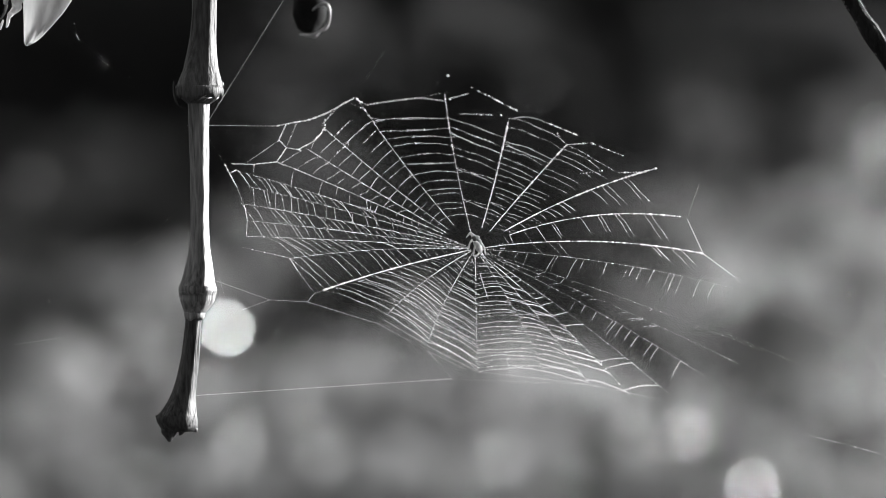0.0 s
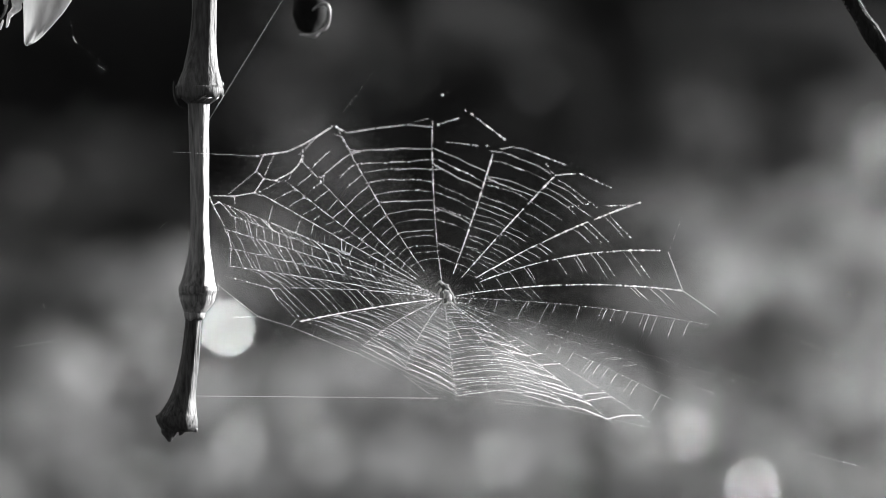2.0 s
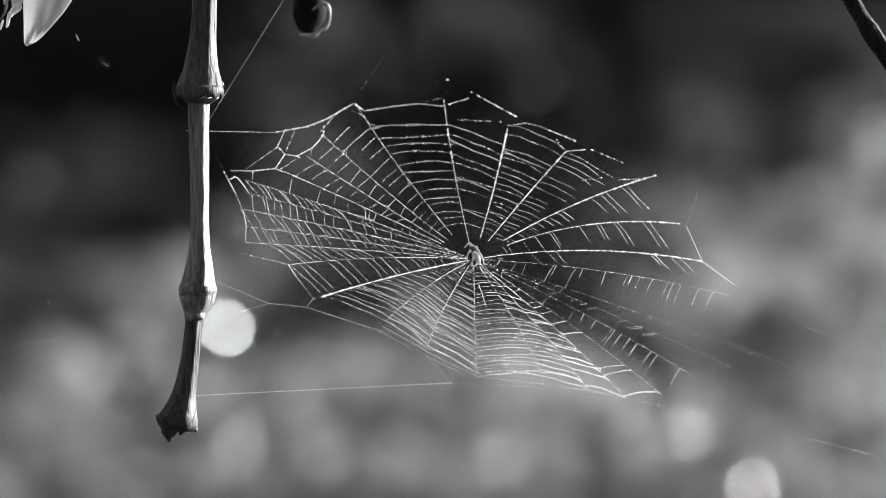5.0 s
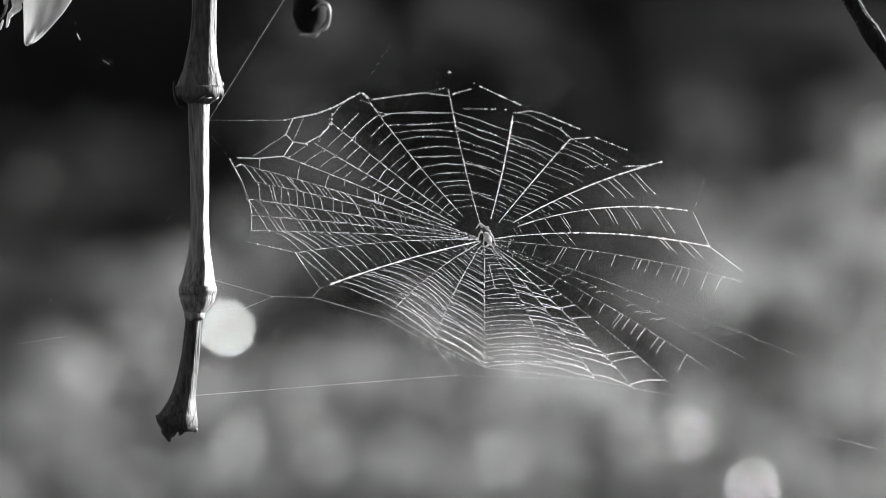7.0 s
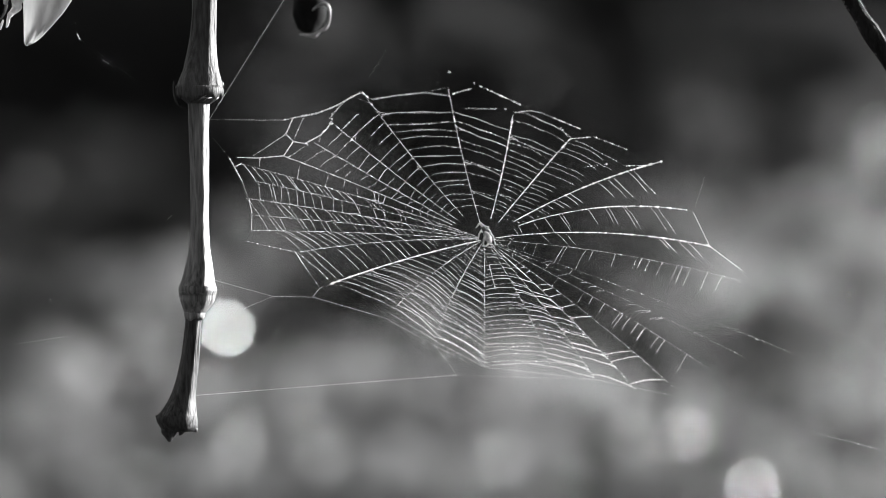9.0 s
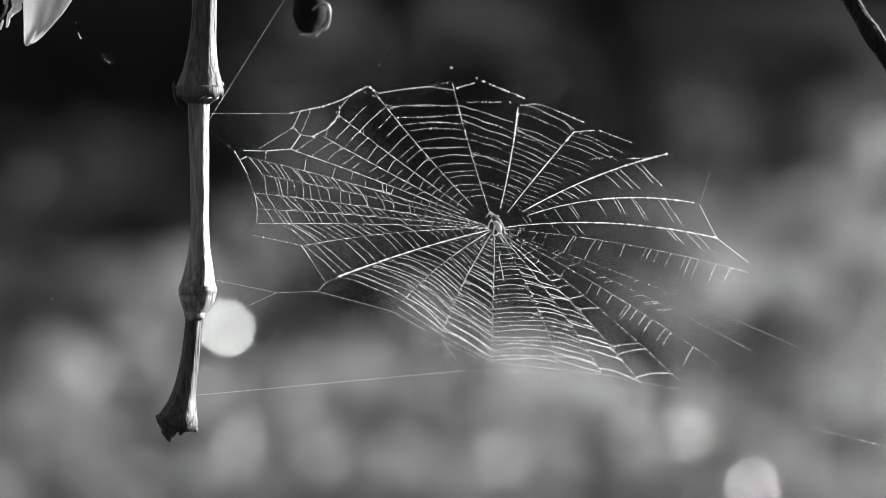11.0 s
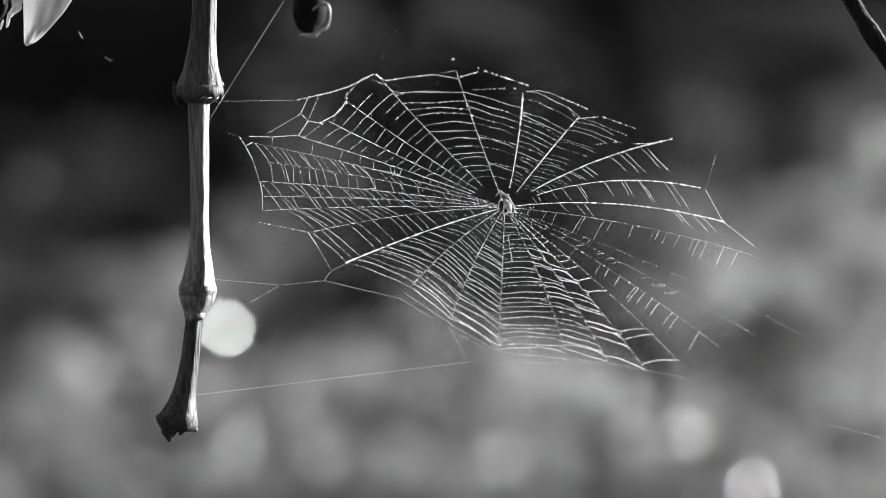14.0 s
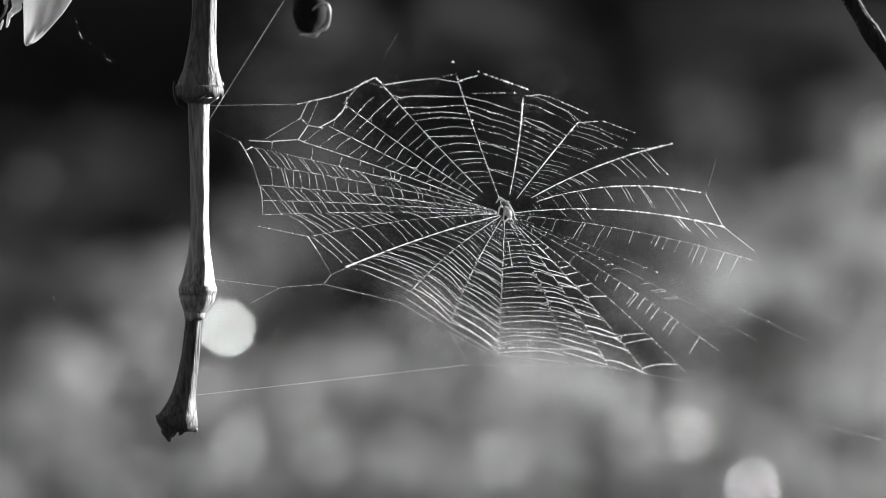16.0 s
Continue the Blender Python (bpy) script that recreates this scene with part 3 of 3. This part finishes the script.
def share(i, f):
    """Share of whole silk bars among the turns of sector i; nearer the hub the silk is too fine to show between its droplets."""
    base = 0.88 if 8 < i < 15 else 0.66 if i in (0, 1, 2, 3, 24, 25, 26) else 0.75 if 5 < i < 9 else 0.4
    return base * min(1.0, max(0.1, (f - 0.12) * 2.6))


STRETCH = {22: 0.58, 23: 0.6, 24: 0.66}    # sectors whose radials part as the web swings
for i in range(N):
    show, keep, thick = SECTORS[i]
    # the spiral is wider apart in the upper sectors and at the side
    count, law = (20, 1.5) if i >= 23 else (33, 1.15) if 0 < i < 6 else (24, 1.25) if i < 7 or i > 19 else (28, 1.12)
    turns = [0.11 + 0.89 * (k / (count - 1)) ** law for k in range(count)]
    # wide sectors that stretch are built in two halves, each on its own radial; partly shown ones hang from one radial
    sides = ((0, 0.0, STRETCH[i]), (1, 1 - STRETCH[i], 1.0)) if i in STRETCH else ((1, 0.0, 1.0),) if show < 0 else ((2, 0.0, 1.0),)
    for band in range(4):
        lo, hi = count * band // 4, count * (band + 1) // 4
        meshes = [bmesh.new() for side in sides]
        for f in turns[lo:hi]:
            if rng.random() > keep or (i == 23 and f > 0.88) or (f < 0.2 and (i in BARE or i == 24)) or (i == 24 and f > 0.93):
                continue
            jit = rng.uniform(-0.012, 0.012)
            slant = -0.022 if 0 < i < 5 else -0.18 * f if i == 0 else 0.09 * f if 13 < i < 16 else 0.0
            a, b = spoke(i, (f + jit) * REACH[i]), spoke(i + 1, (f + slant + jit + rng.uniform(-0.012, 0.012)) * REACH[(i + 1) % N])
            a, b = sheet(*a[:2]), sheet(*b[:2])
            forks = [sheet(*spoke(k, (f + jit + d) * REACH[k % N])[:2]) for k, d in ((i, 0.02), (i + 1, 0.02), (i, -0.014), (i + 1, -0.014))]
            if show < 0 and f > 0.42:
                a, b = b, b.lerp(a, -show * rng.uniform(0.7, 1.1))
            dotted, solid = ((0.2, 0.3, 1.15), (0.17, 0.26, 1.25), (0.13, 0.24, 1.35)), ((0.55, 0.05, 1.3), (0.38, 0.12, 1.3), (0.75, 0.02, 1.3), (0.65, 0.04, 1.4))
            r, dots, drop = rng.choice(solid if rng.random() < (0.8 if show < 0 and f > 0.4 else share(i, f)) else dotted)
            grow = 0.45 + 0.8 * f if 7 < i < 12 else 0.5 + 0.5 * f
            sag = rng.uniform(-0.075, 0.005)
            for bm, (_, t0, t1) in zip(meshes, sides):
                if i in (0, 25, 26, 27) and rng.random() < 0.6:
                    # turns torn loose from one of their radials
                    t0, t1 = rng.choice(((rng.uniform(0.1, 0.4), 1.0), (0.0, rng.uniform(0.6, 0.9))))
                strand(bm, a, b, r * thick * 1.15 * grow, rng, sag, dots, drop * grow * (0.55 + 0.6 * thick), 5, (t0, t1), 1.0)
            if r > 0.5 and show == 1 and 0.3 < f < 0.93 and rng.random() < 0.4:
                # a forked joint where a thick turn meets a radial
                k = rng.choice((0, 1))
                end, far_end = (a, b)[k], (b, a)[k]
                for tip in (forks[k], forks[k + 2]):
                    strand(meshes[k if len(meshes) > 1 else 0], end.lerp(far_end, rng.uniform(0.12, 0.2)), tip, r * thick * 0.7 * grow, rng, -0.03, 0.06, 1.0, 2)
        f0 = turns[lo] * 0.5 + turns[hi - 1] * 0.5
        near, far = spoke(i, f0 * REACH[i]), spoke(i + 1, f0 * REACH[(i + 1) % N])
        tips = spoke(i, turns[hi - 1] * REACH[i]), spoke(i + 1, turns[hi - 1] * REACH[(i + 1) % N])
        for bm, (anchor, _, _) in zip(meshes, sides):
            if not bm.verts:
                bm.free()
                continue
            m, e, s = (far, tips[1], near) if anchor == 1 else (near, tips[0], far)
            ps = [sheet(*q[:2]) for q in (m, e, s)]
            if anchor == 2:
                # centre of the patch halfway between its two radials
                mid = (ps[0] + ps[2]) / 2
                wm = ((m[2] + s[2]) / 2, (m[3] + s[3]) / 2)
                piece("spiral_thread", bm, [mid, mid + (ps[1] - ps[0]), ps[2]], [wm, (wm[0] + e[2] - m[2], wm[1] + e[3] - m[3]), s[2:]])
            elif len(sides) > 1:
                # held to the line across the sector
                piece("spiral_thread", bm, [ps[0], ps[2], ps[1]], [m[2:], s[2:], e[2:]])
            else:
                piece("spiral_thread", bm, ps, [m[2:], e[2:], s[2:]])


def line(a, b, wa, wb, r=0.6, beads=0.14, beadsize=1.6, name="frame_thread", da=None, db=None, parts=2, label="", lap=0.012):
    """A thread of the frame from plan a to b, whose ends follow the hub by wa and wb."""
    p = sheet(*a) if da is None else at(*a, da)
    q = sheet(*b) if db is None else at(*b, db)
    for k in range(parts):
        t0, t1 = k / parts, (k + 1) / parts
        bm = bmesh.new()
        over = lap if parts > 1 else 0.0
        strand(bm, p.lerp(q, max(t0 - over, 0)), p.lerp(q, min(t1 + over, 1)), r * (0.8 if r > 0.75 else 0.65), rng, 0, beads * 1.3, beadsize, 2)
        w = [(wa[0] + (wb[0] - wa[0]) * t, wa[1] + (wb[1] - wa[1]) * t) for t in ((t0 + t1) / 2, t1)]
        c, e = p.lerp(q, (t0 + t1) / 2), p.lerp(q, t1)
        side = c + Vector((0, -0.01, 0))
        piece(name, bm, [c, e, side], [w[0], w[1], w[0]], label)


bm = bmesh.new()
for k in range(60):
    q, d = rng.uniform(-0.4, math.pi + 0.4), rng.uniform(14, 46)
    bead(bm, sheet(HUB[0] + d * 1.2 * math.cos(q), HUB[1] + d * 0.6 * math.sin(q)), rng.uniform(0.4, 1.0) * U)
piece("hub_thread", bm, [sheet(*HUB), sheet(HUB[0] + 40, HUB[1]), sheet(HUB[0], HUB[1] - 40)], [(1, 1), spoke(19, 0.1)[2:], spoke(24, 0.15)[2:]], "fine droplets round the hub")

LF = (0.69, 0.64)
LT = (0.49, 0.66)
Z0 = (0, 0)
line((420, 279), (458, 280), LT, (0.58, 0.66), 1.1, parts=1)
line((458, 280), (502, 276), (0.58, 0.66), LF, 1.1, parts=1)
line((460, 281), (459, 294), (0.58, 0.66), (0.57, 0.66), 0.6, 0.02, parts=1)
line((502, 276), (515, 282), LF, LF, 0.9, parts=1)
line((502, 276), (519, 251), LF, LF, 1.1, parts=1)
line((519, 251), (506, 237), LF, LF, 0.7, parts=1)
line((506, 237), (519, 209), LF, LF, 0.9, parts=1)
line((521, 245), (537, 208), LF, LF, 0.35, 0.12, 1.0, parts=1)
line((519, 251), (545, 255), LF, LF, 0.9, parts=1)
line((540, 254), (567, 240), LF, LF, 1.1, parts=1)
line((567, 240), (580, 227), LF, LF, 1.1, parts=1)
line((580, 227), (586, 215), LF, LF, 0.9, parts=1)
line((567, 240), (564, 252), LF, LF, 0.5, 0.02, parts=1)
line((587, 225), (588, 199), LF, LF, 0.05, 0.2, 1.6, parts=1)
line((560, 201), (519, 209), (0.68, 0.66), LF, 0.9, 0.2, 2.0, parts=1)
line((560, 201), (590, 190), (0.68, 0.66), (0.67, 0.63), 1.1, 0.2, 1.9, parts=1)
line((590, 190), (638, 164), (0.67, 0.63), (0.64, 0.58), 1.25, parts=1)
line((519, 209), (500, 213), LF, (0.6, 0.62), 0.6, parts=1)
line((337, 212), (500, 213), (0.4, 0.58), (0.6, 0.62), 0.2, 0.16, 0.8, da=0.012)
line((506, 238), (448, 276), LF, (0.56, 0.66), 0.4, 0.08, 1.0)
line((642, 166), (660, 177), (0.63, 0.58), (0.6, 0.58), 0.5, 0.2, 2.0, parts=1)
line((632, 174), (655, 183), (0.64, 0.6), (0.6, 0.6), 0.2, 0.16, 1.0, parts=1)
line((660, 176), (705, 169), (0.6, 0.58), (0.53, 0.57), 1.1, parts=1)
line((705, 169), (752, 164), (0.53, 0.57), (0.45, 0.56), 1.2, parts=1)
line((752, 164), (795, 170), (0.45, 0.56), (0.38, 0.54), 0.8, 0.1, parts=1)
line((752, 164), (790, 155), (0.45, 0.56), (0.36, 0.52), 0.2, 0.1, 1.0, parts=1)
line((802, 166), (834, 157), (0.37, 0.53), (0.25, 0.5), 1.0, 0.1, parts=1)
line((850, 153), (922, 186), (0.22, 0.48), (0.4, 0.6), 0.35, 0.2, 1.8, parts=3)
line((820, 192), (880, 193), (0.4, 0.58), (0.45, 0.64), 0.08, 0.2, 1.5)
line((917, 199), (938, 196), (0.46, 0.64), (0.43, 0.63), 1.0, parts=1)
line((938, 196), (958, 200), (0.43, 0.63), (0.42, 0.63), 0.8, parts=1)
line((958, 200), (1028, 229), (0.42, 0.63), (0.38, 0.62), 0.4, 0.2, 1.6)
line((1009, 246), (1045, 243), (0.38, 0.63), (0.4, 0.63), 1.0, parts=1)
line((992, 225), (1005, 243), (0.38, 0.63), (0.38, 0.63), 0.2, 0.2, 1.3, parts=1)
line((1051, 242), (1110, 265), (0.4, 0.63), (0.42, 0.66), 0.2, 0.18, 1.7)
line((1102, 294), (1146, 293), (0.48, 0.69), (0.47, 0.69), 0.3, 0.2, 1.7, parts=1)
line((1035, 296), (1078, 290), (0.5, 0.7), (0.48, 0.69), 0.0, 0.14, 1.8, parts=1)
line((406, 280), (415, 296), (0.45, 0.66), LT, 0.6, parts=1)
line((415, 296), (427, 290), LT, LT, 0.8, parts=1)
line((415, 296), (428, 320), LT, LT, 0.9, parts=1)
line((428, 320), (439, 350), LT, (0.5, 0.56), 0.25, 0.06, 1.0, parts=1)
line((441, 353), (446, 378), (0.5, 0.55), (0.48, 0.58), 0.9, parts=1)
line((446, 381), (445, 407), (0.48, 0.58), (0.5, 0.62), 0.7, parts=1)
line((358, 222), (408, 282), (0.05, 0.05), LT, 0.05, 0.03, 0.6, da=0.0)
line((435, 427), (525, 447), (0.5, 0.6), (0.6, 0.62), 0.3, 0.1)
line((523, 447), (537, 468), (0.6, 0.62), (0.61, 0.62), 0.9, parts=1)
line((537, 468), (566, 510), (0.61, 0.62), (0.56, 0.54), 0.25, 0.03)
line((587, 504), (566, 510), (0.69, 0.645), (0.56, 0.54), 0.3, 0.06, parts=1)
line((566, 510), (553, 526), (0.56, 0.54), (0.54, 0.51), 0.6, 0.1, 1.0, parts=1)
line((553, 526), (483, 525), (0.54, 0.51), (0.35, 0.35), 0.6, 0.1, 1.0, db=0.004)
line((483, 525), (372, 494), (0.35, 0.35), (0.0, 0.0), 0.6, 0.08, 1.0, da=0.004, db=-0.001)
line((483, 525), (432, 546), (0.35, 0.35), (0.2, 0.15), 0.5, 0.08, 0.9, da=0.004, db=0.0)
line((388, 490), (402, 526), (0.02, 0.02), (0.2, 0.15), 0.25, 0.0, da=0.0, db=0.0, parts=1)
line((553, 526), (668, 559), (0.54, 0.51), (0.7, 0.6), 0.6, 0.08, 1.0)
line((668, 559), (702, 569), (0.7, 0.6), (0.74, 0.6), 0.1, 0.14, 1.0)
line((680, 562), (742, 597), (0.72, 0.6), (0.75, 0.56), 0.4, 0.1, 0.8)
line((692, 556), (772, 604), (0.74, 0.62), (0.76, 0.53), 0.5, 0.08, 0.9)
line((770, 604), (857, 650), (0.76, 0.53), (0.72, 0.48), 0.5, 0.06, 1.0)
line((768, 612), (832, 644), (0.75, 0.52), (0.73, 0.48), 0.35, 0.06, 0.9)
line((857, 650), (975, 663), (0.72, 0.48), (0.74, 0.48), 0.5, 0.03, 1.0)
line((975, 663), (1052, 672), (0.74, 0.48), (0.68, 0.52), 0.35, 0.05, 1.0)
line((1052, 672), (1190, 700), (0.68, 0.52), (0.6, 0.56), 0.4, 0.05, 1.0)
line((1190, 700), (1360, 742), (0.6, 0.56), (0.3, 0.3), 0.05, 0.06, 0.7)
line((335, 701), (808, 664), (0.0, 0.0), (0.56, 0.4), 1.3, 0.1, 1.1, da=0.0, parts=4, label="long taut lower thread")
line((808, 664), (1050, 672), (0.56, 0.4), (0.6, 0.5), 0.2, 0.1, 0.9)
line((770, 612), (809, 664), (0.75, 0.53), (0.56, 0.4), 0.3, 0.03, 0.8)
line((907, 625), (919, 669), (0.72, 0.48), (0.68, 0.45), 0.45, 0.03, 0.8, parts=1)
line((866, 470), (877, 513), (0.95, 0.95), (0.85, 0.85), 0.7, 0.1, 1.4, parts=1)
line((1227, 376), (1247, 314), (0.66, 0.7), (0.6, 0.68), 0.1, 0.06, 0.7)
line((1227, 376), (1256, 436), (0.66, 0.7), (0.72, 0.77), 0.8, 0.05, 1.1)
line((1256, 436), (1312, 478), (0.72, 0.77), (0.7, 0.75), 0.9, 0.05, 1.1, parts=1)
line((648, 146), (690, 78), (0.6, 0.58), (0.4, 0.5), 0.05, 0.05, 0.7)

line((1425, 762), (1562, 797), (0.4, 0.3), (0.4, 0.3), 0.18, 0.1, 1.1, da=-0.004, db=-0.01)
line((1292, 579), (1422, 634), (0.5, 0.68), (0.5, 0.6), 0.14, 0.1, 0.8)
line((1385, 548), (1540, 610), (0.4, 0.33), (0.4, 0.3), 0.1, 0.07, 0.85, da=0.0, db=0.0)
line((1540, 610), (1571, 662), (0.4, 0.3), (0.4, 0.3), 0.1, 0.07, 0.8, da=0.0, db=0.0, parts=1)
line((30, 609), (122, 595), (0.05, 0.05), (0.12, 0.05), 0.4, 0.04, 0.8, da=0.0, db=0.0, name="stray_thread")
line((130, 30), (140, 68), (0.08, 0.05), (0.1, 0.05), 0.008, 0.03, 1.3, da=0.0, db=0.0, name="stray_thread", parts=1)
line((140, 68), (245, 146), (0.1, 0.05), (0.1, 0.1), 0.008, 0.025, 0.9, da=0.0, db=0.0, name="stray_thread")
line((366, 219), (505, -4), (0.0, 0.0), (0.03, 0.0), 0.35, 0.1, 0.8, da=-0.002, db=0.0, name="anchor_thread")
line((236, 434), (268, 414), (0.1, 0.1), (0.15, 0.15), 0.05, 0.06, 0.7, da=0.0, db=0.0, name="stray_thread", parts=1)
line((290, 394), (304, 382), (0.1, 0.1), (0.1, 0.1), 0.12, 0.05, 0.8, da=0.0, db=0.0, name="stray_thread", parts=1)
line((88, 528), (91, 536), (0.15, 0.1), (0.15, 0.1), 0.15, 0.4, 1.2, da=0.0, db=0.0, name="stray_thread", parts=1)
line((182, 107), (192, 113), (0.1, 0.1), (0.1, 0.1), 0.25, 0.3, 0.9, da=0.0, db=0.0, name="stray_thread", parts=1)
line((137, 60), (141, 70), (0.1, 0.05), (0.1, 0.05), 0.9, 0.2, 1.2, da=0.0, db=0.0, name="stray_thread", parts=1)
for x, y, wx, wy in ((794, 127, 0.17, 0.4), (838, 147, 0.22, 0.47), (850, 153, 0.22, 0.48), (802, 166, 0.37, 0.53), (894, 193, 0.46, 0.64), (642, 165, 0.63, 0.58)):
    line((x, y), (x + 2, y + 1), (wx, wy), (wx, wy), 0.4, 0.9, 2.6, "droplet", parts=1)

# ---- spider ----
SPIDER = sheet(858, 414) + Vector((0, -0.0012, 0))
spider = thing("spider", SPIDER, "small pale mottled spider with banded legs on the hub", "spider")


def sp(x, y, d=0.0):
    return Vector(((x - 858) * U, d * U, (414 - y) * U))


bm = bmesh.new()
blob(bm, sp(863.5, 421, -4), (6 * U, 6 * U, 12 * U), -0.45, 0.2, (14, 12))
part("abdomen", bm, SPIDER_PALE, spider, "pale mottled abdomen")
bm = bmesh.new()
blob(bm, sp(856, 405, -3), (5 * U, 5 * U, 6.5 * U), -0.4, 0.15, (12, 8))
front = part("cephalothorax", bm, SPIDER_DARK, spider, "dark rounded front body")
for x, y in ((853.5, 401), (857.5, 400)):
    bm = bmesh.new()
    blob(bm, sp(x, y, -7), (1.6 * U, 1.4 * U, 1.6 * U), 0, 0, (8, 6))
    part("eye", bm, SPIDER_PALE, front, "bright eye spot")
LEGS = ((854, 401, 848, 396, 842, 404), (856, 400, 850, 395, 845, 400), (859, 402, 864, 402, 864, 409), (860, 404, 867, 409, 871, 420),
        (853, 407, 848, 414, 845, 428), (861, 411, 856, 424, 855, 436), (866, 411, 873, 420, 877, 434), (866, 430, 860, 436, 853, 435))
for x0, y0, x1, y1, x2, y2 in LEGS:
    bm = bmesh.new()
    a, b, c = sp(x0, y0, -3), sp(x1, y1, -9), sp(x2, y2, 0)
    pts = [a, a.lerp(b, 0.6) + Vector((0, -1.5 * U, 0)), b, b.lerp(c, 0.5), c]
    curved(bm, pts, [1.8 * U, 1.9 * U, 1.6 * U, 1.3 * U, 0.7 * U], 7, 3)
    part("leg", bm, SPIDER_PALE, spider)


# ---- what moves ----
def frame_of(p, q, s):
    a = (q - p).normalized()
    b = (s - p) - a * (s - p).dot(a)
    b.normalize()
    return Matrix((a, b, a.cross(b))).transposed()


def motions():
    rest = [frame_of(*points).transposed() for _, points, _ in PIECES]
    for (ob, points, follows), r in zip(PIECES, rest):
        if max(max(w) for w in follows) == 0:
            continue
        rows = []
        for t, x, y in SWING:
            p = [moved(q, w, (x, y)) for q, w in zip(points, follows)]
            rows.append((t, Matrix.Translation(p[0] - ORIGIN) @ (frame_of(*p) @ r).to_4x4()))
        walk(ob, rows)
    walk(spider, [(t, Matrix.Translation(moved(SPIDER, (1, 1), (x, y)))) for t, x, y in SWING])


motions()
